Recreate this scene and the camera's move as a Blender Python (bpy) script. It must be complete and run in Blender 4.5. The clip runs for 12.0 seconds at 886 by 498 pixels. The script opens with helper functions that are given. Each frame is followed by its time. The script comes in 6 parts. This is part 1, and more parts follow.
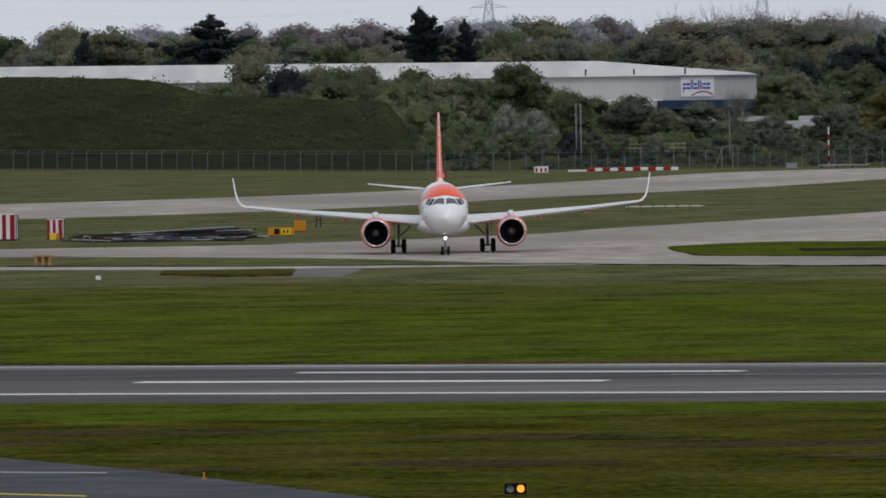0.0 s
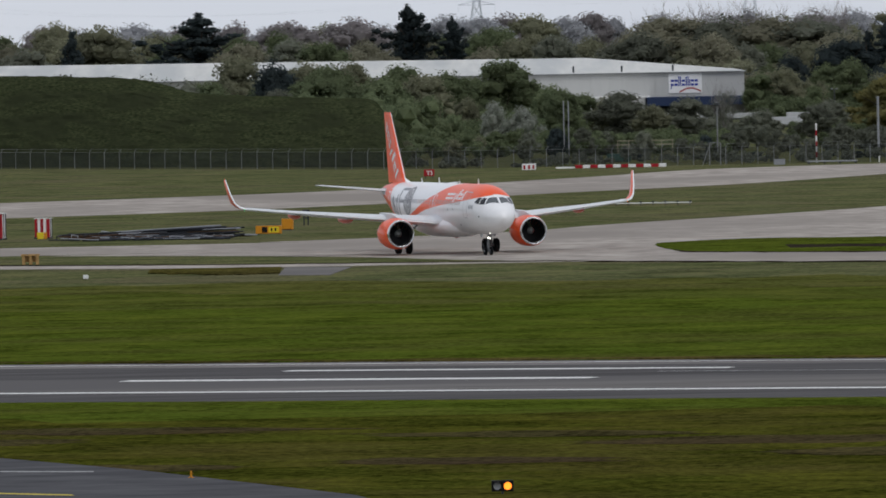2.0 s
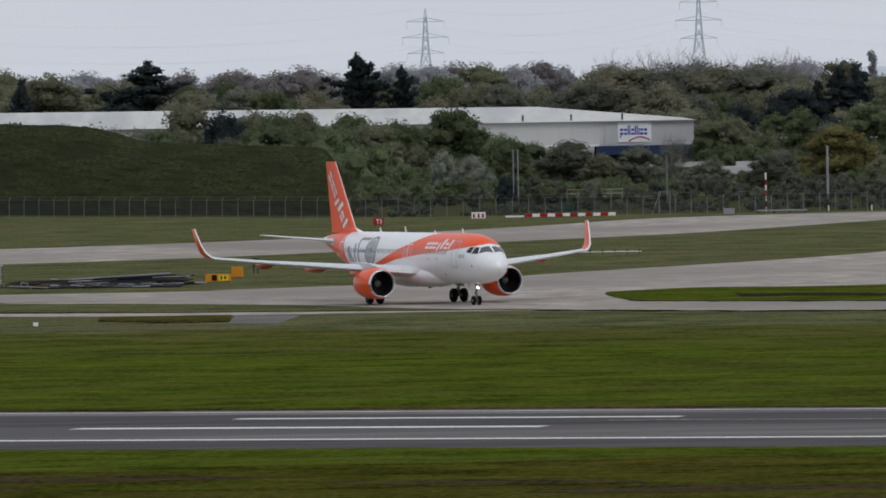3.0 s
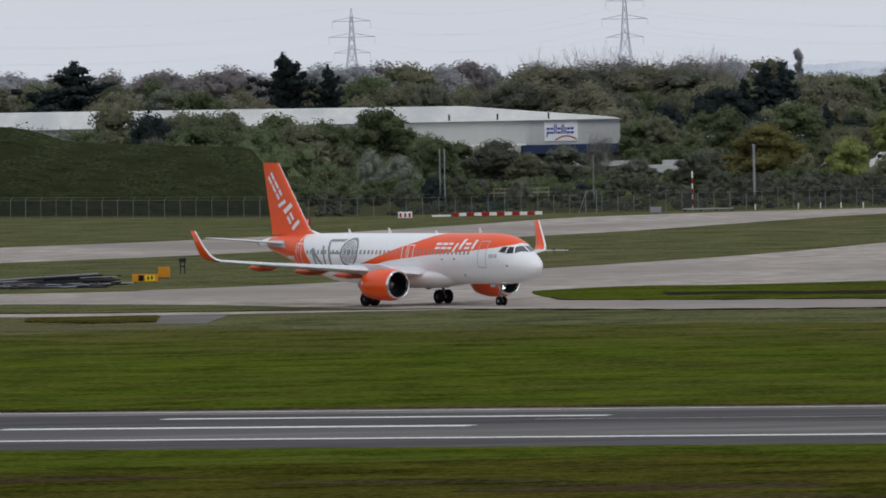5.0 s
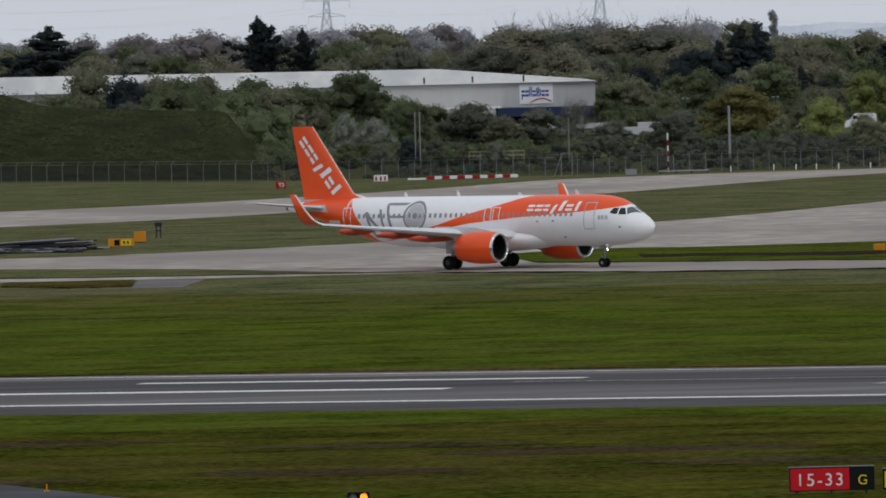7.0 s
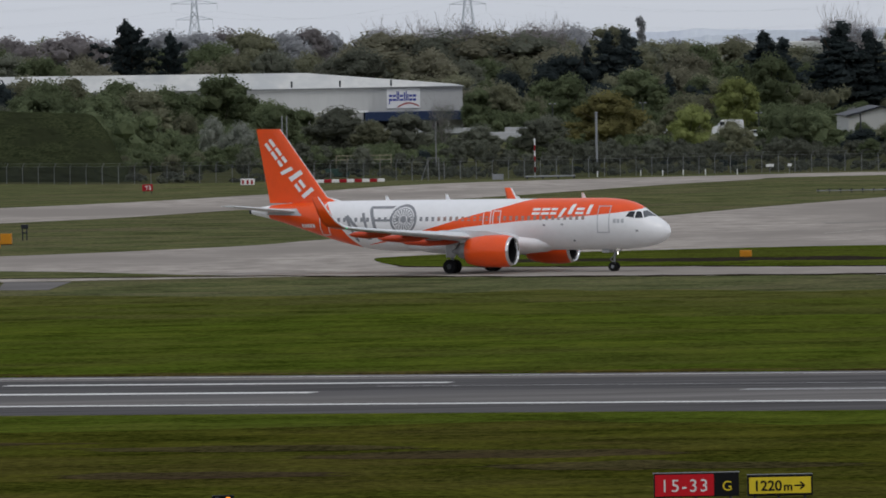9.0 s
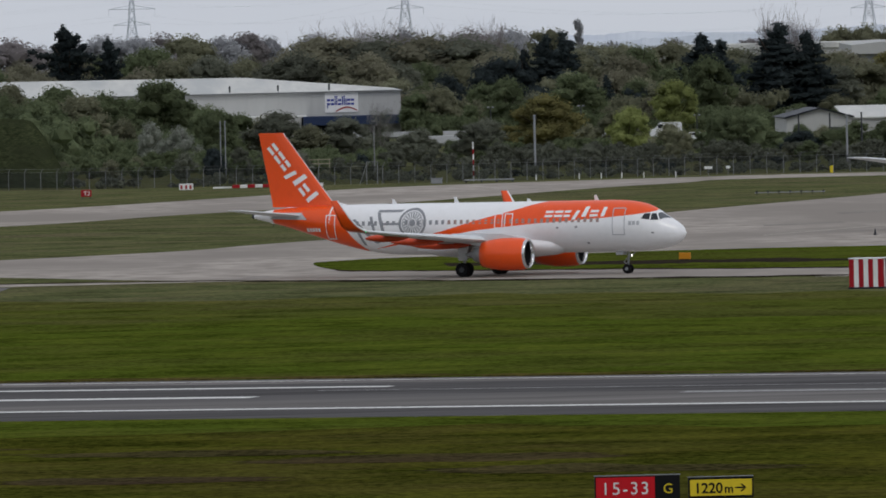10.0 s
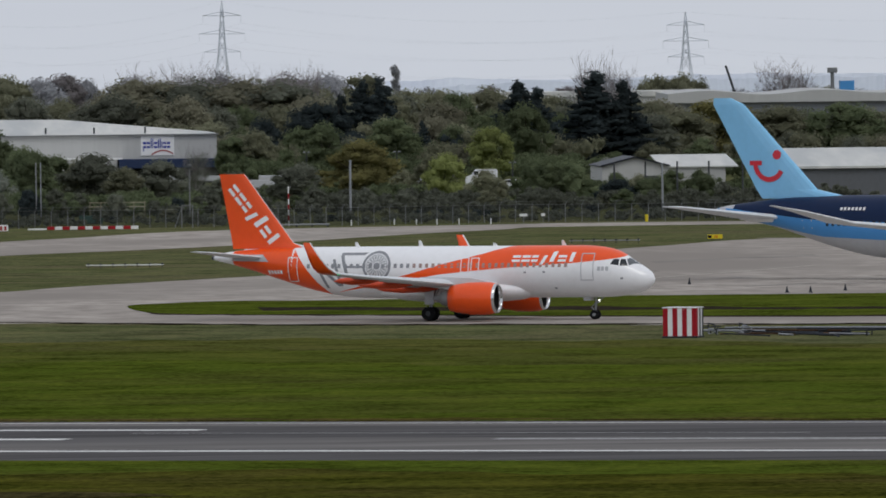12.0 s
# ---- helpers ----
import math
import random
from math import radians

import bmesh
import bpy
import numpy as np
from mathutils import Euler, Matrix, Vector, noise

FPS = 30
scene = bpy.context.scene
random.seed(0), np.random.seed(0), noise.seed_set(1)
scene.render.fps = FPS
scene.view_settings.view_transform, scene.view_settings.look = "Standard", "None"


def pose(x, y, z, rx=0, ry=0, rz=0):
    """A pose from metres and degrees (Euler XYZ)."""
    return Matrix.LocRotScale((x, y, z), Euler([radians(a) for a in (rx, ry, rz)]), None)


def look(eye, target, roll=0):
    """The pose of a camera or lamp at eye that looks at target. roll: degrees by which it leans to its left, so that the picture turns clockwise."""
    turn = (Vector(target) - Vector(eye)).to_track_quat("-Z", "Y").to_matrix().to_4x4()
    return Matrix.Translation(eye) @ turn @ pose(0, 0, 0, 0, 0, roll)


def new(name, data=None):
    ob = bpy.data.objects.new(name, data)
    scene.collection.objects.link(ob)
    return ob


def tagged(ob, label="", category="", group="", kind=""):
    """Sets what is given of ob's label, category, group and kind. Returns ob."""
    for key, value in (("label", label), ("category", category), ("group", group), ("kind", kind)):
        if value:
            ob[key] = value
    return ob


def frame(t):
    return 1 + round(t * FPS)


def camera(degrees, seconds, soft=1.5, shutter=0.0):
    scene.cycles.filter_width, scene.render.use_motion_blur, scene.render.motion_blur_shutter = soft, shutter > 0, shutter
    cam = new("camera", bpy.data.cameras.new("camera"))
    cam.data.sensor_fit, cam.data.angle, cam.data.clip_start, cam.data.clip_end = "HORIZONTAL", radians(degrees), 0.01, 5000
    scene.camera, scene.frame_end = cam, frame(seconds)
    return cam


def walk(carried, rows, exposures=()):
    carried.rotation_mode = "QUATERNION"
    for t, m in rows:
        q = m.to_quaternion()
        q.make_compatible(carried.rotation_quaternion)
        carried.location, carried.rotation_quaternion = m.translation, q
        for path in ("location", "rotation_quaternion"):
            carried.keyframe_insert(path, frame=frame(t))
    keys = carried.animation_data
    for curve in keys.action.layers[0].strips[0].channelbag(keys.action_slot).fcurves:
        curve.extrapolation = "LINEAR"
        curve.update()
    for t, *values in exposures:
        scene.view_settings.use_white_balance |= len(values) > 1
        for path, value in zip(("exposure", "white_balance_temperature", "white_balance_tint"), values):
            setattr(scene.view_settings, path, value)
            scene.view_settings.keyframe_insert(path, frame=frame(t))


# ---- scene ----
EYE_Z = 20.0
cam = camera(4.4897, 12.0, soft=1.75)
# seconds, degrees panned to the right, degrees tilted down, lean, sideways sway in metres
PAN = [
    (0, 0.0000, 1.1715, 0.860, -0.02),
    (0.5, 0.0686, 1.0975, 0.793, 0.27),
    (1, 0.1237, 1.1112, 0.784, 0.05),
    (1.5, 0.1326, 1.1784, 0.929, -0.16),
    (2, 0.0547, 1.1850, 1.088, 0.11),
    (2.5, 0.1559, 1.0298, 0.895, -0.17),
    (3, 0.3208, 0.9436, 0.962, -0.02),
    (3.2, 0.3780, 0.8981, 0.938, 0.11),
    (4.8, 0.5724, 1.0067, 1.211, -0.08),
    (5, 0.6912, 0.9533, 1.139, -0.00),
    (5.5, 1.0058, 0.8759, 1.088, 0.07),
    (6, 1.0391, 0.8783, 1.061, -0.10),
    (6.5, 0.8523, 1.0702, 1.229, -0.09),
    (7, 0.8114, 1.1429, 1.397, -0.04),
    (7.5, 1.0990, 1.1398, 1.494, -0.01),
    (7.7, 1.1728, 1.1313, 1.248, 0.05),
    (9.3, 1.5407, 1.1370, 1.100, -0.02),
    (9.5, 1.6028, 1.1331, 1.223, 0.11),
    (10, 1.7998, 1.1222, 1.345, -0.06),
    (10.5, 2.0627, 1.0545, 1.194, 0.06),
    (11, 2.3984, 0.9669, 0.893, 0.02),
    (11.5, 2.5281, 0.9730, 0.638, -0.04),
    (12, 2.7436, 0.9087, 0.660, -0.05),
]


def aimed(a, p, r, sway):
    return pose(sway, 0, EYE_Z, 90 - p, 0, -a) @ pose(0, 0, 0, 0, 0, -r)


walk(cam, [(t, aimed(a, p, r, s)) for t, a, p, r, s in PAN], exposures=[(0, -0.28), (1, -0.27), (2, -0.18), (3, -0.27), (4.8, -0.22), (5.5, -0.1), (6, -0.1), (6.5, -0.24), (7.5, -0.33), (9.5, -0.34), (10.5, -0.36), (11, -0.33), (12, -0.28)])

# ---- world and light: a bright overcast sky ----
world = bpy.data.worlds.new("overcast")
scene.world = world
world.use_nodes = True
wn, wl = world.node_tree.nodes, world.node_tree.links
wn.clear()
w_out = wn.new("ShaderNodeOutputWorld")
w_bg = wn.new("ShaderNodeBackground")
w_sky = wn.new("ShaderNodeTexSky")
w_sky.sky_type = "NISHITA"
w_sky.sun_disc = False
w_sky.sun_elevation, w_sky.sun_rotation = radians(48), radians(200)
w_sky.air_density, w_sky.dust_density = 1.0, 2.0
w_co = wn.new("ShaderNodeTexCoord")
w_map = wn.new("ShaderNodeMapping")
w_map.inputs["Scale"].default_value = (3.0, 3.0, 22.0)
w_noise = wn.new("ShaderNodeTexNoise")
w_noise.inputs["Scale"].default_value = 2.2
w_noise.inputs["Detail"].default_value = 4
w_ramp = wn.new("ShaderNodeValToRGB")
w_ramp.color_ramp.elements[0].position, w_ramp.color_ramp.elements[1].position = 0.3, 0.75
w_ramp.color_ramp.elements[0].color = (7.9, 8.45, 9.6, 1)
w_ramp.color_ramp.elements[1].color = (9.3, 9.75, 10.7, 1)
w_mix = wn.new("ShaderNodeMix")
w_mix.data_type = "RGBA"
w_mix.inputs["Factor"].default_value = 0.88
wl.new(w_co.outputs["Generated"], w_map.inputs["Vector"])
wl.new(w_map.outputs["Vector"], w_noise.inputs["Vector"])
wl.new(w_noise.outputs["Fac"], w_ramp.inputs["Fac"])
wl.new(w_sky.outputs["Color"], w_mix.inputs[6])
wl.new(w_ramp.outputs["Color"], w_mix.inputs[7])
wl.new(w_mix.outputs[2], w_bg.inputs["Color"])
w_bg.inputs["Strength"].default_value = 0.088
wl.new(w_bg.outputs["Background"], w_out.inputs["Surface"])

sun_data = bpy.data.lights.new("sun", "SUN")
sun_data.energy, sun_data.angle, sun_data.color = 0.9, radians(25), (1.0, 0.97, 0.92)
sun = new("sun", sun_data)
sun.matrix_world = look((200, -300, 400), (0, 0, 0))


# ---- materials ----
def material(name, dark, light, rough=0.8, metal=0.0, scale=1.0, stretch=(1, 1, 1), big=0.0, big_dark=None, bump=0.0, detail=6, lo=0.35, hi=0.65, per_object=0.0, coat=0.0):
    """Two tones mixed by a fine noise, a third laid over them by a coarse one; scale in noise cells a metre."""
    m = bpy.data.materials.new(name)
    m.use_nodes = True
    n, l = m.node_tree.nodes, m.node_tree.links
    b = n["Principled BSDF"]
    b.inputs["Roughness"].default_value, b.inputs["Metallic"].default_value = rough, metal
    b.inputs["Coat Weight"].default_value = coat
    b.inputs["Specular IOR Level"].default_value = 0.5 if rough < 0.42 else 0.12 if rough < 0.7 else 0.0
    co = n.new("ShaderNodeTexCoord")
    mp = n.new("ShaderNodeMapping")
    mp.inputs["Scale"].default_value = stretch
    l.new(co.outputs["Object"], mp.inputs["Vector"])
    fine = n.new("ShaderNodeTexNoise")
    fine.inputs["Scale"].default_value, fine.inputs["Detail"].default_value = scale, detail
    fine.inputs["Roughness"].default_value = 0.65
    l.new(mp.outputs["Vector"], fine.inputs["Vector"])
    ramp = n.new("ShaderNodeValToRGB")
    ramp.color_ramp.elements[0].position, ramp.color_ramp.elements[1].position = lo, hi
    ramp.color_ramp.elements[0].color, ramp.color_ramp.elements[1].color = (*dark, 1), (*light, 1)
    l.new(fine.outputs["Fac"], ramp.inputs["Fac"])
    colour = ramp.outputs["Color"]
    if big_dark:
        coarse = n.new("ShaderNodeTexNoise")
        coarse.inputs["Scale"].default_value, coarse.inputs["Detail"].default_value = big, 3
        l.new(mp.outputs["Vector"], coarse.inputs["Vector"])
        r2 = n.new("ShaderNodeValToRGB")
        r2.color_ramp.elements[0].position, r2.color_ramp.elements[1].position = 0.42, 0.62
        l.new(coarse.outputs["Fac"], r2.inputs["Fac"])
        mx = n.new("ShaderNodeMix")
        mx.data_type = "RGBA"
        l.new(r2.outputs["Color"], mx.inputs["Factor"])
        l.new(colour, mx.inputs[6])
        mx.inputs[7].default_value = (*big_dark, 1)
        colour = mx.outputs[2]
    if per_object:
        info = n.new("ShaderNodeObjectInfo")
        hsv = n.new("ShaderNodeHueSaturation")
        ra = n.new("ShaderNodeMapRange")
        ra.inputs["To Min"].default_value, ra.inputs["To Max"].default_value = 1 - per_object, 1 + per_object
        l.new(info.outputs["Random"], ra.inputs["Value"])
        l.new(ra.outputs["Result"], hsv.inputs["Value"])
        l.new(colour, hsv.inputs["Color"])
        colour = hsv.outputs["Color"]
    l.new(colour, b.inputs["Base Color"])
    if bump:
        bp = n.new("ShaderNodeBump")
        bp.inputs["Strength"].default_value = bump
        l.new(fine.outputs["Fac"], bp.inputs["Height"])
        l.new(bp.outputs["Normal"], b.inputs["Normal"])
    return m


def paint(name, colour, rough=0.35, metal=0.0, coat=0.0, glow=0.0, wear=0.1):
    """A painted or moulded surface with slight dirt."""
    m = material(name, tuple(c * (1 - wear) for c in colour), colour, rough, metal, scale=1.5, lo=0.3, hi=0.55, coat=coat)
    if glow:
        b = m.node_tree.nodes["Principled BSDF"]
        b.inputs["Emission Color"].default_value = (*colour, 1)
        b.inputs["Emission Strength"].default_value = glow
    return m


def turf(name, dark, light, worn, patchy, lanes=0.0):
    """Grass seen from afar: blades and tufts, mown bands along the runway, worn patches."""
    m = bpy.data.materials.new(name)
    m.use_nodes = True
    n, l = m.node_tree.nodes, m.node_tree.links
    b = n["Principled BSDF"]
    b.inputs["Roughness"].default_value, b.inputs["Specular IOR Level"].default_value = 0.95, 0.0
    co = n.new("ShaderNodeTexCoord")

    def noisy(scale, stretch, detail, lo, hi, rough=0.6):
        mp = n.new("ShaderNodeMapping")
        mp.inputs["Rotation"].default_value = (0, 0, radians(19.7))
        mp.inputs["Scale"].default_value = stretch
        t = n.new("ShaderNodeTexNoise")
        t.inputs["Scale"].default_value, t.inputs["Detail"].default_value, t.inputs["Roughness"].default_value = scale, detail, rough
        r = n.new("ShaderNodeMapRange")
        r.inputs["From Min"].default_value, r.inputs["From Max"].default_value = lo, hi
        l.new(co.outputs["Object"], mp.inputs["Vector"])
        l.new(mp.outputs["Vector"], t.inputs["Vector"])
        l.new(t.outputs["Fac"], r.inputs["Value"])
        return r.outputs["Result"]

    def mix(f, a, c):
        x = n.new("ShaderNodeMix")
        x.data_type = "RGBA"
        if isinstance(f, float):
            x.inputs["Factor"].default_value = f
        else:
            l.new(f, x.inputs["Factor"])
        for k, q in ((6, a), (7, c)):
            if isinstance(q, tuple):
                x.inputs[k].default_value = (*q, 1)
            else:
                l.new(q, x.inputs[k])
        return x.outputs[2]

    tuft = noisy(1.0, (1.7, 0.8, 1), 8, 0.42, 0.58, 0.8)
    band = noisy(1.0, (0.012, 0.075, 1), 6, 0.34, 0.66)
    patch = noisy(1.0, (0.035, 0.05, 1), 6, 0.48, 0.66)
    mid = tuple((p + q) / 2 for p, q in zip(dark, light))
    base = mix(tuft, dark, light)
    base = mix(band, base, mix(tuft, mid, tuple(q * 1.15 for q in light)))
    streak = noisy(1.0, (0.14, 0.13, 1), 8, 0.44, 0.62, 0.72)
    base = mix(streak, base, mix(tuft, tuple(0.48 * q for q in dark), tuple(0.62 * q for q in light)))
    tint = noisy(1.0, (0.11, 0.1, 1), 7, 0.46, 0.64, 0.68)
    base = mix(tint, base, mix(tuft, (light[0] * 0.85, light[1] * 0.78, light[2]), (light[0] * 1.4, light[1] * 1.24, light[2] * 1.15)))
    fac = n.new("ShaderNodeMath")
    fac.operation = "MULTIPLY"
    l.new(patch, fac.inputs[0])
    fac.inputs[1].default_value = patchy
    base = mix(fac.outputs["Value"], base, mix(tuft, tuple(0.45 * q for q in worn), worn))
    if lanes:
        # long mower and wheel lanes beside the runway
        lane = noisy(1.0, (0.028, 0.13, 1), 8, 0.50, 0.62, 0.78)
        cut = n.new("ShaderNodeMath")
        cut.operation = "MULTIPLY"
        l.new(lane, cut.inputs[0])
        cut.inputs[1].default_value = lanes
        base = mix(cut.outputs["Value"], base, mix(tuft, tuple(0.4 * q for q in dark), tuple(0.5 * q for q in light)))
    l.new(base, b.inputs["Base Color"])
    return m


GRASS = turf("mown_grass", (0.052, 0.062, 0.026), (0.115, 0.126, 0.054), (0.168, 0.142, 0.088), 0.6)
GRASS_LUSH = turf("lush_grass", (0.035, 0.049, 0.006), (0.080, 0.108, 0.0145), (0.088, 0.083, 0.025), 0.5, 0.35)
GRASS_MID = turf("dull_grass", (0.042, 0.048, 0.010), (0.094, 0.102, 0.026), (0.105, 0.096, 0.038), 0.5)
GRASS_BETWEEN = turf("patchy_green_grass", (0.035, 0.045, 0.007), (0.080, 0.098, 0.018), (0.095, 0.088, 0.032), 0.6)
GRASS_DRY = turf("worn_olive_grass", (0.016, 0.020, 0.003), (0.072, 0.078, 0.012), (0.098, 0.076, 0.026), 0.6, 0.6)
WORN = turf("worn_brown_grass", (0.024, 0.023, 0.006), (0.084, 0.076, 0.020), (0.11, 0.088, 0.035), 0.6)
EARTH = turf("thin_grass_on_earth", (0.016, 0.015, 0.007), (0.078, 0.068, 0.026), (0.060, 0.043, 0.026), 0.9, 0.4)
GRASS_BANK = material("bank_grass", (0.014, 0.020, 0.009), (0.060, 0.068, 0.033), 0.95, scale=2.4, stretch=(0.7, 0.3, 2.6), big=0.22, big_dark=(0.030, 0.035, 0.018), bump=0.5, detail=10, lo=0.34, hi=0.66)
CONCRETE = material("taxiway_concrete", (0.285, 0.255, 0.228), (0.425, 0.385, 0.345), 0.85, scale=0.5, stretch=(0.6, 0.25, 1), big=0.05, big_dark=(0.27, 0.243, 0.218), detail=9, lo=0.38, hi=0.62)
ASPHALT = material("runway_asphalt", (0.135, 0.127, 0.121), (0.225, 0.212, 0.203), 0.85, scale=0.5, stretch=(0.1, 0.5, 1), big=0.05, big_dark=(0.125, 0.12, 0.12), detail=9, lo=0.38, hi=0.62)
ASPHALT_DARK = material("dark_asphalt", (0.07, 0.07, 0.075), (0.11, 0.11, 0.115), 0.85, scale=0.6, stretch=(0.3, 0.5, 1), bump=0.05)
RUBBER_MARK = material("rubbered_asphalt", (0.072, 0.069, 0.070), (0.122, 0.118, 0.118), 0.8, scale=0.5, stretch=(0.08, 0.8, 1))
STAIN = material("stained_concrete", (0.20, 0.182, 0.165), (0.31, 0.285, 0.258), 0.85, scale=0.5, stretch=(0.2, 0.3, 1), detail=9)
PALE_LINE = material("faded_guide_line", (0.34, 0.32, 0.28), (0.50, 0.47, 0.41), 0.8, scale=2.0)
SOIL = material("bare_soil", (0.016, 0.013, 0.010), (0.046, 0.037, 0.027), 0.95, scale=0.8)
LINE = material("white_line_paint", (0.6, 0.6, 0.58), (0.8, 0.8, 0.78), 0.7, scale=2.0)
LINE_WORN = material("worn_line_paint", (0.2, 0.2, 0.2), (0.45, 0.45, 0.45), 0.7, scale=2.0)
LINE_YELLOW = material("yellow_line_paint", (0.45, 0.36, 0.08), (0.6, 0.5, 0.12), 0.7, scale=2.0)


# ---- mesh helpers ----
def finish(bm, name, mat, smooth=False):
    bmesh.ops.recalc_face_normals(bm, faces=bm.faces)
    me = bpy.data.meshes.new(name)
    bm.to_mesh(me)
    bm.free()
    for m in (mat if isinstance(mat, (list, tuple)) else [mat]):
        me.materials.append(m)
    if smooth:
        me.shade_smooth()
    return me


def part(name, bm, mat, parent=None, label="", smooth=False):
    ob = new(name, finish(bm, name, mat, smooth) if isinstance(bm, bmesh.types.BMesh) else bm)
    ob.parent = parent
    return tagged(ob, label)


def hull(name, at, label, category, group="", kind=""):
    ob = new(name)
    ob.empty_display_size = 0.2
    ob.matrix_basis = at
    return tagged(ob, label, category, group, kind)


def box(bm, x0, y0, z0, x1, y1, z1, bevel=0.0):
    r = bmesh.ops.create_cube(bm, size=1)
    for v in r["verts"]:
        v.co = Vector(((x0 + x1) / 2 + v.co.x * (x1 - x0), (y0 + y1) / 2 + v.co.y * (y1 - y0), (z0 + z1) / 2 + v.co.z * (z1 - z0)))
    if bevel:
        bmesh.ops.bevel(bm, geom=list({e for v in r["verts"] for e in v.link_edges}), offset=bevel, segments=1, affect="EDGES")
    return bm


def boxes(*dims, bevel=0.0):
    bm = bmesh.new()
    for d in dims:
        box(bm, *d, bevel=bevel)
    return bm


def tube(bm, a, b, r0, r1=None, n=8):
    """A tapered bar from a to b."""
    a, b = Vector(a), Vector(b)
    d = b - a
    m = Matrix.Translation((a + b) / 2) @ d.to_track_quat("Z", "Y").to_matrix().to_4x4()
    bmesh.ops.create_cone(bm, cap_ends=True, segments=n, radius1=r0, radius2=r0 if r1 is None else r1, depth=d.length, matrix=m)
    return bm


def tubes(*bars, n=8):
    bm = bmesh.new()
    for a, b, r in bars:
        tube(bm, a, b, r, n=n)
    return bm


def loft(rings, cap=True, closed=True):
    bm = bmesh.new()
    rows = [[bm.verts.new(p) for p in ring] for ring in rings]
    k = len(rows[0])
    for a, b in zip(rows, rows[1:]):
        for i in range(k if closed else k - 1):
            bm.faces.new((a[i], a[(i + 1) % k], b[(i + 1) % k], b[i]))
    if cap:
        bm.faces.new(rows[0])
        bm.faces.new(rows[-1])
    return bm


def slab(points, z, thick=0.05):
    """A flat sheet with a plan outline, its top at z."""
    bm = bmesh.new()
    top = bm.faces.new([bm.verts.new((x, y, z)) for x, y in points])
    ext = bmesh.ops.extrude_face_region(bm, geom=[top])
    for v in [g for g in ext["geom"] if isinstance(g, bmesh.types.BMVert)]:
        v.co.z -= thick
    bmesh.ops.triangulate(bm, faces=[f for f in bm.faces if len(f.verts) > 4])
    return bm


def structure(name, bm, mat, label, category, smooth=False):
    return tagged(part(name, bm, mat, None, "", smooth), label, category, kind="structure")


def curve_through(points, steps=8):
    """A smooth line through plan points."""
    out = []
    for i in range(len(points) - 1):
        p0, p1, p2, p3 = (Vector(points[max(0, min(len(points) - 1, i + k))]) for k in (-1, 0, 1, 2))
        for s in range(steps):
            t = s / steps
            out.append(0.5 * ((2 * p1) + (p2 - p0) * t + (2 * p0 - 5 * p1 + 4 * p2 - p3) * t * t + (3 * p1 - p0 - 3 * p2 + p3) * t ** 3))
    out.append(Vector(points[-1]))
    return [(p.x, p.y) for p in out]


# ---- the ground ----
def ground():
    bm = bmesh.new()
    v = [bm.verts.new(p) for p in ((-900, -300, 0), (1100, -300, 0), (1100, 4950, 0), (-900, 4950, 0))]
    bm.faces.new(v)
    structure("ground", bm, GRASS, "short mown green airfield grass reaching to the horizon", "ground")


RUN_DIR = radians(-19.7)


def along(d, off):
    """A plan point d metres along the runway's near edge line and off metres beyond it."""
    c, s = math.cos(RUN_DIR), math.sin(RUN_DIR)
    return (d * c - off * s, 600.5 + d * s + off * c)


def strip(d0, d1, o0, o1):
    return [along(d0, o0), along(d1, o0), along(d1, o1), along(d0, o1)]


def runway():
    structure("runway", slab(strip(-400, 600, -12.0, 48.6), 0.03), ASPHALT, "grey worn asphalt runway with white markings", "runway")
    structure("tyre_band", slab(strip(-400, 600, 22.0, 41.0), 0.036, 0.004), RUBBER_MARK, "dark tyre-rubbed band on the runway", "runway")
    structure("runway_shoulder", slab(strip(-400, 600, -12.0, -0.6), 0.036, 0.004), RUBBER_MARK, "darker asphalt shoulder of the runway", "runway")
    edge = [along(-200 + 1.5 * k, 48.9 + 1.0 * noise.noise((k * 0.4, 1.5, 9))) for k in range(300)]
    edge += [along(-200 + 1.5 * k, 51.6 + 2.6 * noise.noise((k * 0.3, 5.5, 9)) + 1.4 * noise.noise((k * 1.3, 2.5, 9))) for k in range(299, -1, -1)]
    structure("soil_edge", slab(edge, 0.106, 0.1), WORN, "worn brown soil edge along the runway", "soil")
    lines = [("edge_line", -400, 600, 0.0, 1.5, LINE), ("edge_line", -400, 600, 45.3, 45.8, LINE)]
    for k in range(-3, 6):
        lines.append(("runway_dash", -25.0 + 52 * k, 2.5 + 52 * k, 18.1, 20.2, LINE if k == 0 else LINE_WORN))
    lines.append(("runway_dash", -21.0, 5.5, 33.3, 34.9, LINE))
    lines.append(("runway_dash", 3.0, 42.0, 28.6, 29.0, LINE_WORN))
    for name, d0, d1, o0, o1, mat in lines:
        structure(name, slab(strip(d0, d1, o0, o1), 0.044, 0.004), mat, "white painted line on the runway", "road marking")


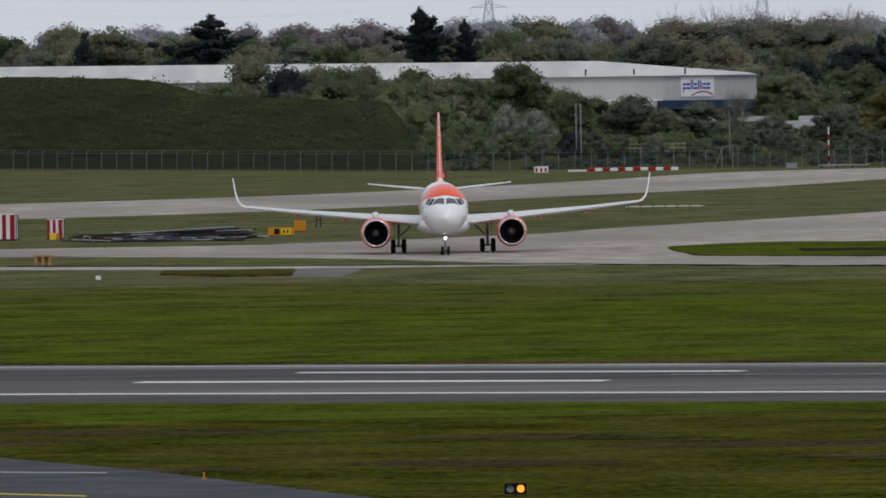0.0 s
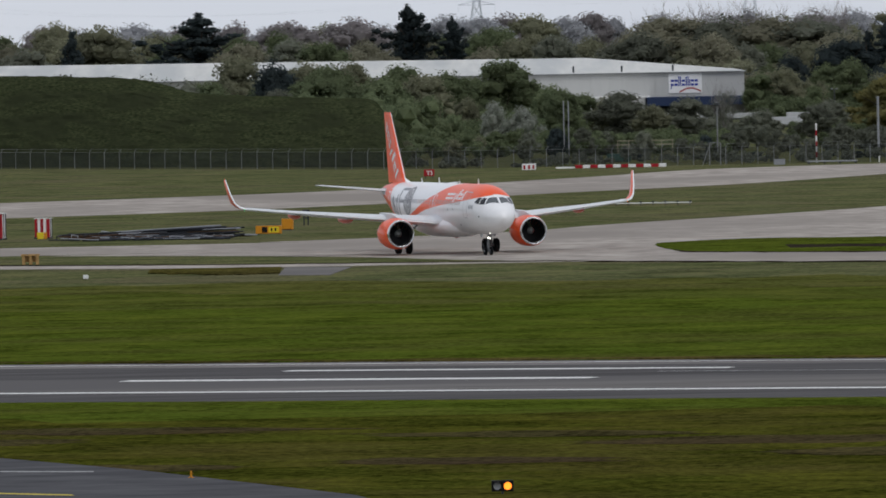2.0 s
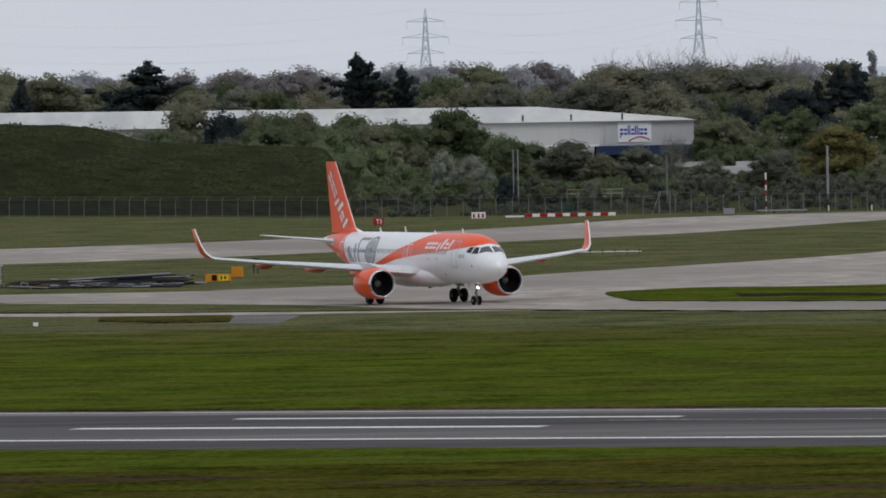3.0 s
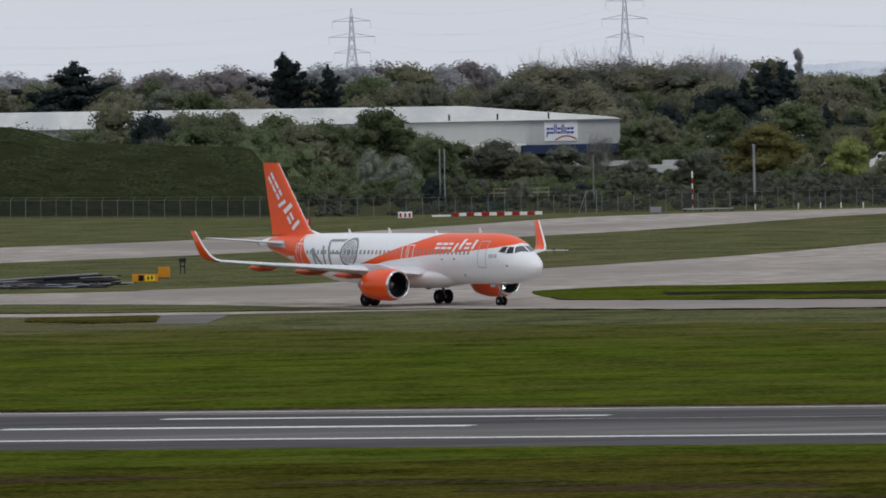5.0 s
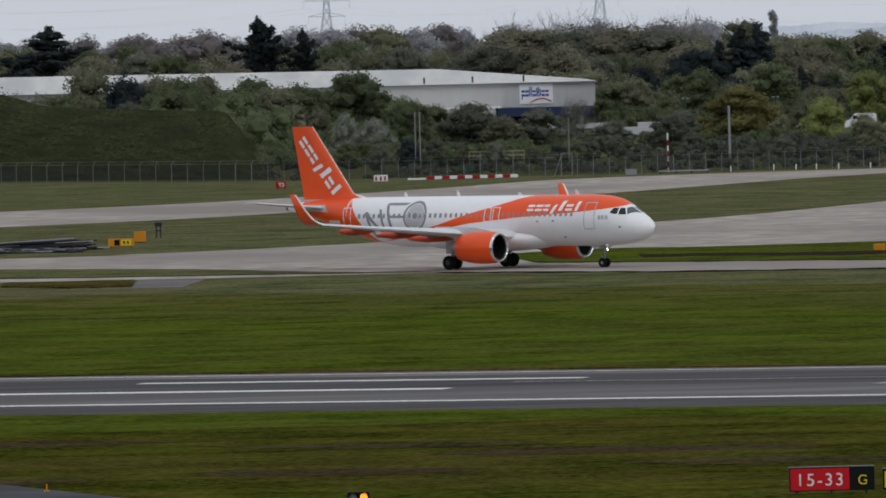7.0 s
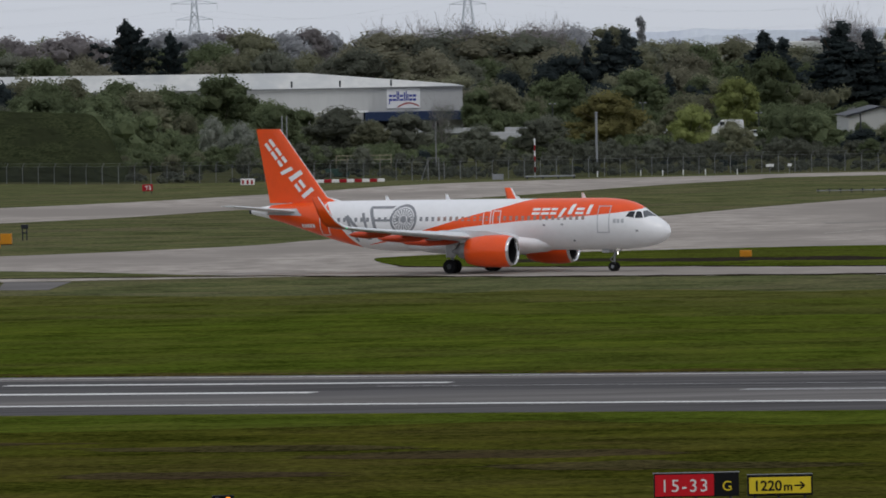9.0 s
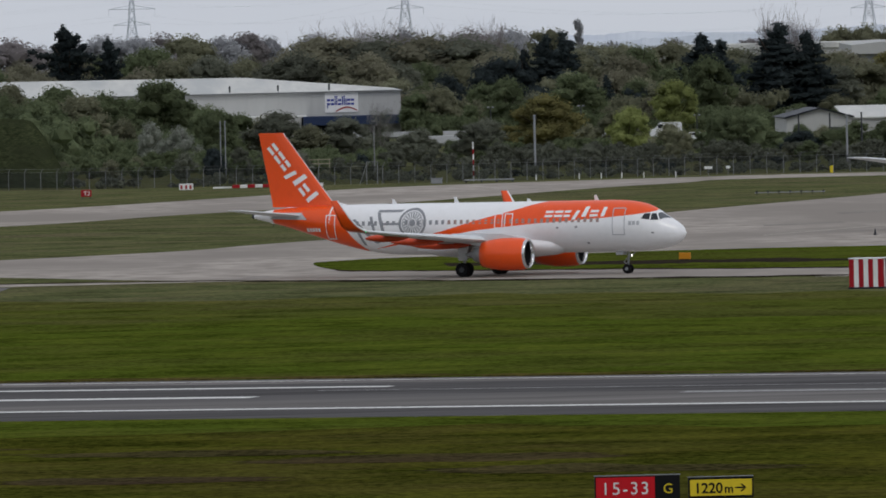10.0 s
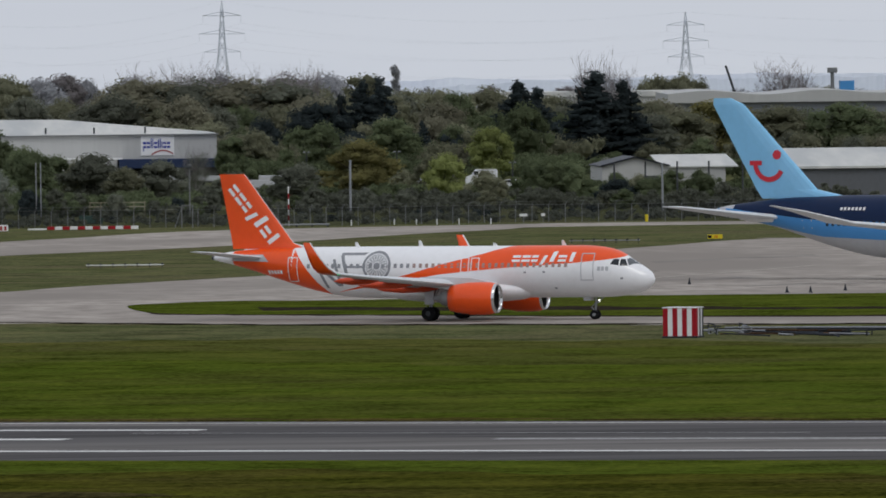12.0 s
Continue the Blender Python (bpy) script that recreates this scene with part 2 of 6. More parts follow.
def lush_grass():
    structure("grass_verge", slab([along(600 - 2.5 * k, 49.2 + 1.1 * noise.noise((k * 0.55, 8.5, 2))) for k in range(400, -1, -1)] + [along(600 - 5 * k, 165 + 22 * noise.noise((k * 0.13, 0.5, 2)) + 10 * noise.noise((k * 0.9, 0.5, 7))) for k in range(201)], 0.10, 0.10), GRASS_LUSH, "lush green grass between runway and taxiway", "grass")
    structure("grass_middle", slab([along(-400, 150), along(600, 150)] + [along(600 - 5 * k, 232 + 20 * noise.noise((k * 0.16, 7.5, 2)) + 10 * noise.noise((k * 0.9, 3.5, 7))) for k in range(201)], 0.008, 0.006), GRASS_MID, "dull green grass below the service road", "grass")
    structure("grass_between", slab([along(-400, 120), along(600, 120)] + [along(600 - 4 * k, 208 + 20 * noise.noise((k * 0.1, 4.5, 2)) + 16 * noise.noise((k * 0.45, 3.5, 7))) for k in range(251)], 0.05, 0.04), GRASS_BETWEEN, "patchy green grass between runway and service road", "grass")
    structure("grass_foreground", slab([(-300, 300), (300, 300), along(500, -13), along(-330, -13)], 0.014, 0.01), GRASS_DRY, "worn olive grass with bare streaks before the runway", "grass")
    structure("grass_near_edge", slab([along(600 - 5 * k, -12.6 + 0.9 * noise.noise((k * 0.7, 1.5, 2))) for k in range(200, -1, -1)] + [along(600 - 5 * k, -33 + 16 * noise.noise((k * 0.11, 3.5, 2)) + 7 * noise.noise((k * 0.8, 0.5, 5))) for k in range(201)], 0.022, 0.006), GRASS_LUSH, "greener band of grass along the runway edge", "grass")
    for k, (d, o, w, h) in enumerate(((-8, -78, 6, 4), (-1.5, -66, 7.5, 5), (3, -52, 9, 4.5), (18, -95, 7, 4), (-24, -62, 8, 5), (40, -66, 9, 5), (10, -128, 8, 5), (26, -58, 8, 4), (33, -88, 7, 4), (52, -80, 8, 5))):
        ring = [along(d + w * math.cos(a) * (1 + 0.4 * noise.noise((math.cos(a) * 1.5, math.sin(a) * 1.5, k)) + 0.45 * noise.noise((math.cos(a) * 6, math.sin(a) * 6, k + 20))), o + h * math.sin(a) * (1 + 0.5 * noise.noise((math.cos(a) * 2, k, math.sin(a) * 2)))) for a in np.linspace(0, 6.2, 70)]
        structure("bare_patch", slab(ring, 0.026, 0.004), EARTH, "worn brown patch in the grass", "grass")


def taxiways():
    far_top = curve_through([(-300, 1150), (-120, 1220), (-49, 1257), (-9, 1303), (18, 1369), (38, 1425), (78, 1452), (107, 1456), (300, 1440)])
    far_bot = curve_through([(-300, 1060), (-120, 1120), (-45, 1159), (-9, 1198), (11, 1249), (37, 1300), (72, 1400), (105, 1428), (300, 1405)])
    structure("taxiway_far", slab(far_top + far_bot[::-1], 0.03), CONCRETE, "pale concrete taxiway curving away behind the grass", "taxiway")
    top = curve_through([(-300, 985), (-39, 1004), (-14, 1011), (8, 1038), (17, 1064), (44, 1128), (65, 1200), (85, 1262), (99, 1302), (120, 1300), (300, 1200)])
    bottom = curve_through([(-300, 945), (-37.7, 970.0), (-32.6, 967.0), (-19.8, 956.8), (-7.0, 941.8), (1.2, 925.4), (6.5, 916.0), (11.5, 907.8), (35, 888), (63, 876), (76, 869), (300, 800)])
    structure("taxiway_near", slab(top + bottom[::-1], 0.03), CONCRETE, "wide pale concrete taxiway with faint stains", "taxiway")
    inner = curve_through([(300, 960), (85.7, 985), (58, 988.5), (38, 983), (29, 986), (22, 978), (19.3, 970), (20, 947), (23, 935), (40, 922), (78, 897), (300, 815)])
    structure("grass_island", slab(inner, 0.05, 0.03), GRASS_LUSH, "grass island between the concrete taxiways", "grass")
    upper = [(30 + k, 957 - 0.55 * k + 5.0 * noise.noise((k * 0.22, 1.5, 4)) + 2.5 * noise.noise((k * 1.1, 3.5, 4))) for k in range(62)]
    lower = [(30 + k, 943 - 0.42 * k + 4.0 * noise.noise((k * 0.25, 8.5, 4)) + 2.5 * noise.noise((k * 1.2, 6.5, 4))) for k in range(61, -1, -1)]
    structure("soil_patch", slab(upper + lower, 0.06, 0.01), SOIL, "dark ragged strip of bare soil in the grass island", "soil")
    structure("service_road", slab([(-300, 1020), (-36.5, 930), (-17, 918.5), (10.7, 910), (10.7, 908.3), (-17, 907), (-36, 919.5), (-300, 1000)], 0.034), CONCRETE, "narrow pale service road along the taxiway", "road")
    def streak(points, width, mat, label, name, z=0.036):
        mid = curve_through(points, 6)
        edge = [(x, y + width / 2) for x, y in mid] + [(x, y - width / 2) for x, y in mid[::-1]]
        structure(name, slab(edge, z, 0.003), mat, label, "road marking")
    streak([(65.7, 1098.7), (69.8, 1102.1), (74.0, 1105.5)], 7, STAIN, "faint dark tyre streak on the concrete", "tyre_streak")
    streak([(76.9, 1156.1), (86.1, 1171.6), (96.2, 1186.7)], 9, STAIN, "faint dark tyre streak on the concrete", "tyre_streak", 0.037)
    streak([(76.3, 1022.8), (83.9, 1035.2)], 4, STAIN, "faint dark tyre streak on the concrete", "tyre_streak", 0.038)
    streak([(62.6, 1047.1), (75.9, 1082.5), (91.3, 1126.8)], 1.6, PALE_LINE, "faded pale guide line on the concrete", "guide_line", 0.042)
    def fringe(points, width, rag, label, name, mat=SOIL, z=0.056):
        """A ragged strip along a plan line."""
        mid = curve_through(points, 24)
        far = [(x, y + width * (0.5 + rag * noise.noise((x * 0.5, 1.5, 3)))) for x, y in mid]
        near = [(x, y - width * (0.5 + rag * noise.noise((x * 0.6, 7.5, 3)) + 0.6 * rag * noise.noise((x * 2.1, 4.5, 3)))) for x, y in mid]
        structure(name, slab(far + near[::-1], z, 0.02), mat, label, "soil")
    fringe([(20.4, 945), (23, 933.6), (40, 920.6), (78, 895.6), (200, 849)], 3.4, 0.6, "dark ragged soil edge of the grass island", "soil_edge")
    fringe([(10.9, 909.6), (20, 900.3), (35, 888), (63, 876), (76, 869), (200, 831)], 2.6, 0.8, "dark ragged soil edge below the taxiway", "soil_edge")
    structure("asphalt_pad", slab([(-11.7, 906), (-11.9, 879), (-7.9, 876.5), (-6.3, 904)], 0.04), ASPHALT, "small grey asphalt pad beside the taxiway", "pavement")
    rim = [(-22.5 + 0.35 * k, 906 - 0.02 * k) for k in range(31)]
    rim += [(-11.9 - 0.35 * k, 884 + 2.5 * noise.noise((k * 0.4, 2.5, 6)) + 0.5 * max(0, k - 14)) for k in range(31)]
    structure("soil_strip", slab(rim, 0.106, 0.1), WORN, "brown worn strip beside the asphalt pad", "soil")
    structure("stop_edge", slab([(-36, 934), (-17, 921), (10.9, 911.5), (10.9, 908.9), (-17, 918.9), (-36, 930.4)], 0.058, 0.02), SOIL, "dark edge of soil along the service road", "soil")
    structure("apron_corner", slab([(-60, 545), (-20.6, 521), (-13.1, 502.5), (-3.3, 472), (2, 440), (-60, 440)], 0.03), ASPHALT_DARK, "dark asphalt apron corner in the foreground", "pavement")
    structure("apron_line", slab([(-20, 504.5), (-17, 502.8), (-15.1, 502), (-15.1, 501.0), (-17, 501.8), (-20, 503.4)], 0.04, 0.004), LINE_WORN, "faded white line on the asphalt", "road marking")
    structure("apron_line", slab([(-24, 486), (-15.3, 477.6), (-15.2, 476.4), (-24, 484.8)], 0.04, 0.004), LINE_YELLOW, "yellow taxi line on the asphalt", "road marking")


ground()
runway()
lush_grass()
taxiways()


# ---- the grass bank behind the fence ----
def grass_bank():
    ridge = [(-130, 12.6), (-100, 12.5), (-60, 12.4), (-46, 12.3), (-40.5, 12.0), (-36.5, 11.0), (-33.5, 10.0), (-30, 9.7), (-20, 9.3), (-10.6, 9.0), (-7.6, 8.8)]
    xs = np.concatenate([np.linspace(-130, -60, 90), np.linspace(-59.6, -7.6, 210), np.linspace(-7.3, -1.6, 26)])
    verts, faces, k_rows = [], [], 44
    for x in xs:
        foot = 1492 - 1.36 * (x + 2) if x < -2 else 1492
        h = float(np.interp(x, [p[0] for p in ridge], [p[1] for p in ridge]))
        if x > -8.6:
            h = float(np.interp(x, [-8.6, -7.1, -5.3, -3.2, -2.0], [8.9, 8.4, 6.0, 2.0, 0.0]))
        for k in range(k_rows):
            f = k / (k_rows - 1)
            g = min(1.0, f / 0.74)
            y = foot + g * 17 + max(0.0, f - 0.74) * 70
            z = h * (1 - (1 - g) ** 1.35)
            if k > 0:
                full = min(1, h)
                # slumped terraces along the slope, then tussocks
                z += full * (0.2 * noise.noise((x * 0.10, g * 9.0, 1.3)) + 0.12 * noise.noise((x * 0.42, g * 21.0, 4.3)) + 0.13 * noise.noise((x * 1.5, g * 34.0, 7.1)))
                y += full * 0.5 * noise.noise((x * 0.5, g * 18.0, 9.9))
            verts.append((float(x), y, max(0.0, z) if k else -0.05))
    for i in range(len(xs) - 1):
        for k in range(k_rows - 1):
            a = i * k_rows + k
            faces.append((a, a + k_rows, a + k_rows + 1, a + 1))
    me = bpy.data.meshes.new("grass_bank")
    me.from_pydata(verts, [], faces)
    me.materials.append(GRASS_BANK)
    structure("grass_bank", me, None, "steep dark green grass-covered earth bank", "embankment")


STEEL = paint("galvanised_steel", (0.22, 0.225, 0.225), 0.55, 0.3)
STEEL_DARK = paint("dark_steel", (0.07, 0.075, 0.08), 0.55, 0.4)


def wire_mesh():
    m = material("chain_link", (0.022, 0.026, 0.025), (0.045, 0.05, 0.048), 0.6, 0.3, scale=4)
    n, l = m.node_tree.nodes, m.node_tree.links
    tr, mx = n.new("ShaderNodeBsdfTransparent"), n.new("ShaderNodeMixShader")
    mx.inputs["Fac"].default_value = 0.5
    l.new(n["Principled BSDF"].outputs["BSDF"], mx.inputs[1])
    l.new(tr.outputs["BSDF"], mx.inputs[2])
    l.new(mx.outputs["Shader"], n["Material Output"].inputs["Surface"])
    return m


def fence():
    line = [(-100, 1592), (-61, 1556), (-6, 1477.5), (30, 1462), (57, 1462), (80, 1472), (108, 1468), (180, 1462)]
    run = hull("perimeter_fence", pose(0, 0, 0), "chain-link perimeter fence with cranked steel posts", "fence")
    post = tubes(((0, 0, 0), (0, 0, 2.3), 0.05), ((0, 0, 2.28), (0.28, -0.28, 2.72), 0.045), n=6)
    post = finish(post, "post", STEEL)
    link = wire_mesh()
    for (x0, y0), (x1, y1) in zip(line, line[1:]):
        a, b = Vector((x0, y0, 0)), Vector((x1, y1, 0))
        k = max(1, round((x1 - x0) / 2.1))
        for i in range(k):
            p = a.lerp(b, i / k)
            ob = part("post", post, None, run)
            ob.matrix_basis = Matrix.Translation(p)
            q = a.lerp(b, (i + 1) / k)
        bm = bmesh.new()
        n = Vector((-(b - a).y, (b - a).x, 0)).normalized() * 0.01
        v = [bm.verts.new(p) for p in (a - n, b - n, b - n + Vector((0, 0, 2.25)), a - n + Vector((0, 0, 2.25)))]
        f = bm.faces.new(v)
        part("mesh_panel", bm, link, run)
        part("rail", tubes((a + Vector((0, 0, 2.28)), b + Vector((0, 0, 2.28)), 0.014), n=5), STEEL, run)
        part("barbed_wire", tubes((a + Vector((0.28, -0.28, 2.7)), b + Vector((0.28, -0.28, 2.7)), 0.012), n=4), STEEL, run)


# ---- warehouse ----
CLAD = material("grey_cladding", (0.43, 0.432, 0.42), (0.47, 0.472, 0.458), 0.6, scale=0.4, stretch=(3, 3, 0.3), big=0.05, big_dark=(0.43, 0.43, 0.42))
ROOF = material("pale_roof_sheet", (0.53, 0.53, 0.505), (0.62, 0.615, 0.58), 0.6, scale=0.2, stretch=(2.5, 0.3, 1), big=0.06, big_dark=(0.46, 0.47, 0.46))
NAVY = paint("navy_panel", (0.025, 0.04, 0.09), 0.5)
WHITE = paint("white_panel", (0.78, 0.78, 0.77), 0.5)
RED_PAINT = paint("faded_red", (0.36, 0.09, 0.08), 0.5)
BLUE_PAINT = paint("blue_lettering", (0.03, 0.05, 0.30), 0.5)


def pair(u0, u1, v0, v1):
    """Quads of two level bars, one over the other."""
    h = (v1 - v0) * 0.36
    return bar(u0, u1, v0, v0 + h, 0, 2) + bar(u0, u1, v1 - h, v1, 0, 2)


def bar(u0, u1, v0, v1, lean=0.0, n=5):
    """Quads of an upright bar, leaning by lean from foot to head."""
    out = []
    for k in range(n):
        a, b = k / n, (k + 1) / n
        va, vb = v0 + (v1 - v0) * a, v0 + (v1 - v0) * b
        out.append([(u0 + lean * a, va), (u1 + lean * a, va), (u1 + lean * b, vb), (u0 + lean * b, vb)])
    return out


def warehouse():
    house = hull("warehouse", pose(0, 2100, 0), "long low pale grey warehouse with a shallow hipped roof", "warehouse")
    for d in ((-90, 0, 0, 58.7, 0.3, 8.6), (58.4, 0.3, 0, 58.7, 80, 8.6), (-90, 79.7, 0, 58.4, 80, 8.6), (-90, 0.3, 0, -89.7, 79.7, 8.6)):
        part("wall", boxes(d), CLAD, house)
    bm = bmesh.new()
    e = [bm.verts.new(p) for p in ((-90.4, -0.4, 8.66), (59.1, -0.4, 8.66), (59.1, 80.4, 8.66), (-90.4, 80.4, 8.66), (30, 40, 11.4), (-90.4, 40, 12.0))]
    for f in ((0, 1, 4, 5), (1, 2, 4), (2, 3, 5, 4), (3, 0, 5), (3, 2, 1, 0)):
        bm.faces.new([e[i] for i in f])
    part("roof", bm, ROOF, house)
    part("gutter", boxes((-90, -0.62, 8.4, 59, -0.42, 8.62)), STEEL, house)
    for x in np.arange(-86, 58, 6.1):
        part("downpipe", boxes((x, -0.12, 0, x + 0.12, -0.01, 8.35)), CLAD, house)
    for x in (27, 36, 45.5):
        part("vent_pipe", tubes(((x, 3, 8.7), (x, 3, 10.0), 0.18), n=8), STEEL_DARK, house)
    s = part("sign_board", boxes((44.6, -0.2, 4.7, 50.8, -0.02, 8.35)), WHITE, house, "white sign board with plain blue marks")
    # plain bars with the sizes of a word
    x = 45.0
    for kind, w, lo, hi in ((2, .62, -.5, 1), (2, .62, 0, 1), (1, .2, 0, 1.55), (1, .2, 0, 1.55), (2, .62, 0, 1), (1, .26, 0, 1.4), (1, .2, 0, 1.55), (1, .2, 0, 1.1), (2, .6, 0, 1), (2, .62, 0, 1)):
        quads = bar(0, w, lo, hi, 0, 1) if kind == 1 else pair(0, w, 0, 1)
        if lo < 0:
            quads = quads + bar(0, 0.2, lo, -0.05, 0, 1)
        bm = bmesh.new()
        for q in quads:
            bm.faces.new([bm.verts.new((x + u * 0.95, -0.24, 6.05 + v * 1.15)) for u, v in q])
        part("sign_mark", bm, BLUE_PAINT, s)
        x += (w + 0.13) * 0.95
    part("red_sweep", loft([[(46.6 + 4.0 * t, yy, 4.75 + 0.75 * math.sin(3.0 * t) + dz) for yy, dz in ((-0.26, 0), (-0.21, 0), (-0.21, 0.28), (-0.26, 0.28))] for t in np.linspace(0, 1, 9)]), RED_PAINT, s)
    part("low_roof", boxes((19, -9, 4.05, 41, -0.1, 4.35)), WHITE, house)
    part("annex", boxes((10, -9, 0, 40, -0.1, 4.0)), CLAD, house)
    part("canopy", boxes((40.3, -14, 2.5, 61.5, -0.1, 4.1)), NAVY, house, "dark blue loading canopy")
    for x in (42, 46.5, 51, 55.5, 60.5):
        part("canopy_post", boxes((x, -13.8, 0, x + 0.3, -13.5, 2.5)), WHITE, house)
    for x in (43, 48, 53):
        part("dock_door", boxes((x, -0.1, 0.3, x + 2.5, -0.03, 2.4)), STEEL_DARK, house)


# ---- trees ----
BARK = material("bark", (0.03, 0.025, 0.02), (0.07, 0.06, 0.05), 0.95, scale=3)


def leaves(name, dark, light):
    m = material(name, dark, light, 0.75, scale=0.35, detail=3, lo=0.3, hi=0.7, per_object=0.22)
    b = m.node_tree.nodes["Principled BSDF"]
    n, l = m.node_tree.nodes, m.node_tree.links
    thin, mx = n.new("ShaderNodeBsdfTranslucent"), n.new("ShaderNodeMixShader")
    mx.inputs["Fac"].default_value = 0.5
    geo, ra, hsv = n.new("ShaderNodeNewGeometry"), n.new("ShaderNodeMapRange"), n.new("ShaderNodeHueSaturation")
    ra.inputs["To Min"].default_value, ra.inputs["To Max"].default_value = 0.8, 1.2
    l.new(geo.outputs["Random Per Island"], ra.inputs["Value"])
    l.new(ra.outputs["Result"], hsv.inputs["Value"])
    l.new(b.inputs["Base Color"].links[0].from_socket, hsv.inputs["Color"])
    l.new(hsv.outputs["Color"], b.inputs["Base Color"])
    l.new(hsv.outputs["Color"], thin.inputs["Color"])
    l.new(b.outputs["BSDF"], mx.inputs[1])
    l.new(thin.outputs["BSDF"], mx.inputs[2])
    l.new(mx.outputs["Shader"], n["Material Output"].inputs["Surface"])
    return m


LEAF = {
    "green": leaves("leaf_green", (0.095, 0.120, 0.066), (0.185, 0.216, 0.119)),
    "olive": leaves("leaf_olive", (0.151, 0.156, 0.103), (0.253, 0.254, 0.169)),
    "lime": leaves("leaf_lime", (0.179, 0.206, 0.074), (0.293, 0.325, 0.126)),
    "amber": leaves("leaf_amber", (0.147, 0.137, 0.058), (0.248, 0.229, 0.096)),
    "russet": leaves("leaf_russet", (0.161, 0.156, 0.111), (0.257, 0.249, 0.179)),
    "dark": leaves("leaf_dark", (0.032, 0.043, 0.046), (0.063, 0.078, 0.078)),
    "blossom": leaves("blossom", (0.150, 0.172, 0.128), (0.400, 0.410, 0.365)),
    "bare": leaves("bare_twig", (0.212, 0.193, 0.192), (0.317, 0.293, 0.295)),
    "brush": leaves("brushwood", (0.122, 0.130, 0.100), (0.200, 0.211, 0.165)),
    # skyline foliage: distance haze is mixed into this leaf colour
    "pale": leaves("haze_pale_foliage", (0.299, 0.305, 0.318), (0.414, 0.420, 0.438)),
}


def leaf_cloud(lobes, count, size, seed, shell=0.62, core=True, twiggy=False):
    """Small leaves hugging lumpy lobes (x, y, z, rx, ry, rz), each lobe with an uneven leafy core; twiggy makes thin upright slivers."""
    rng = np.random.default_rng(seed)
    lobes = np.array(lobes, float)
    area = lobes[:, 3] * lobes[:, 5]
    pick = rng.choice(len(lobes), count, p=area / area.sum())
    d = rng.normal(size=(count, 3))
    d[:, 2] = np.where(rng.random(count) < 0.6, np.abs(d[:, 2]), d[:, 2])
    d /= np.linalg.norm(d, axis=1)[:, None]
    r = shell + (1.05 - shell) * rng.random(count) ** 0.8 + np.abs(rng.normal(0, 0.03, count))
    c = lobes[pick, :3] + d * r[:, None] * lobes[pick, 3:]
    c[:, 2] = np.maximum(c[:, 2], 0.1)
    nrm = d + np.array([0, 0, 0.35]) + rng.normal(0, 0.7, (count, 3))
    nrm /= np.linalg.norm(nrm, axis=1)[:, None]
    s = size * (0.4 + 0.95 * rng.random(count))[:, None]
    if twiggy:
        u = d * 0.9 + np.array([0, 0, 0.4]) + rng.normal(0, 0.4, (count, 3))
        u /= np.linalg.norm(u, axis=1)[:, None]
        v = np.cross(nrm, u)
        verts = np.stack([c - v * s * 0.03, c + v * s * 0.03, c + u * s], 1).reshape(-1, 3).tolist()
    else:
        u = np.cross(nrm, rng.normal(size=(count, 3)))
        u /= np.linalg.norm(u, axis=1)[:, None] + 1e-9
        v = np.cross(nrm, u)
        verts = np.stack([c - u * s, c + u * s * 0.7 - v * s * 0.8, c + u * s * 0.5 + v * s * 0.8], 1).reshape(-1, 3).tolist()
    faces = np.arange(count * 3).reshape(-1, 3).tolist()
    if core:
        ball = bmesh.new()
        bmesh.ops.create_icosphere(ball, subdivisions=1, radius=1)
        unit = np.array([q.co[:] for q in ball.verts])
        tri = [[q.index for q in f.verts] for f in ball.faces]
        ball.free()
        for lb in lobes:
            o = len(verts)
            bump = 0.58 + 0.28 * rng.random((len(unit), 1))
            w = lb[:3] + unit * bump * lb[3:]
            w[:, 2] = np.maximum(w[:, 2], 0.0)
            verts += w.tolist()
            faces += [[o + i for i in f] for f in tri]
    me = bpy.data.meshes.new("crown")
    me.from_pydata(verts, [], faces)
    return me


def limbs(height, spread, seed, n=7, twigs=0, thick=0.03):
    """A tapered trunk with limbs, and twigs on them."""
    rng = random.Random(seed)
    bm = bmesh.new()
    top = height * 0.72
    tube(bm, (0, 0, -0.1), (0.1, 0, height * 0.35), height * thick, height * thick * 0.7, 7)
    tube(bm, (0.1, 0, height * 0.34), (0, 0.1, top), height * thick * 0.68, height * 0.008, 6)
    for i in range(n):
        a = 6.283 * (i * 0.381 + rng.random() * 0.1)
        z0 = height * (0.22 + 0.42 * i / n)
        r = spread * (0.4 + 0.3 * rng.random())
        end = Vector((r * math.cos(a), r * math.sin(a), z0 + height * (0.18 + 0.2 * rng.random())))
        start = Vector((0, 0, z0))
        tube(bm, start, end, height * (0.012 if thick > 0.025 else 0.007), height * 0.003, 5)
        for _ in range(twigs):
            q = start.lerp(end, 0.35 + 0.65 * rng.random())
            tip = q + Vector((rng.uniform(-1, 1) * spread * 0.35, rng.uniform(-1, 1) * spread * 0.35, height * rng.uniform(0.1, 0.32)))
            tube(bm, q, tip, height * 0.0022, height * 0.0008, 4)
            for _ in range(3):
                q2 = q.lerp(tip, 0.4 + 0.6 * rng.random())
                tube(bm, q2, q2 + Vector((rng.uniform(-1, 1) * spread * 0.16, rng.uniform(-1, 1) * spread * 0.16, height * rng.uniform(0.04, 0.13))), height * 0.0013, height * 0.0006, 3)
    return bm


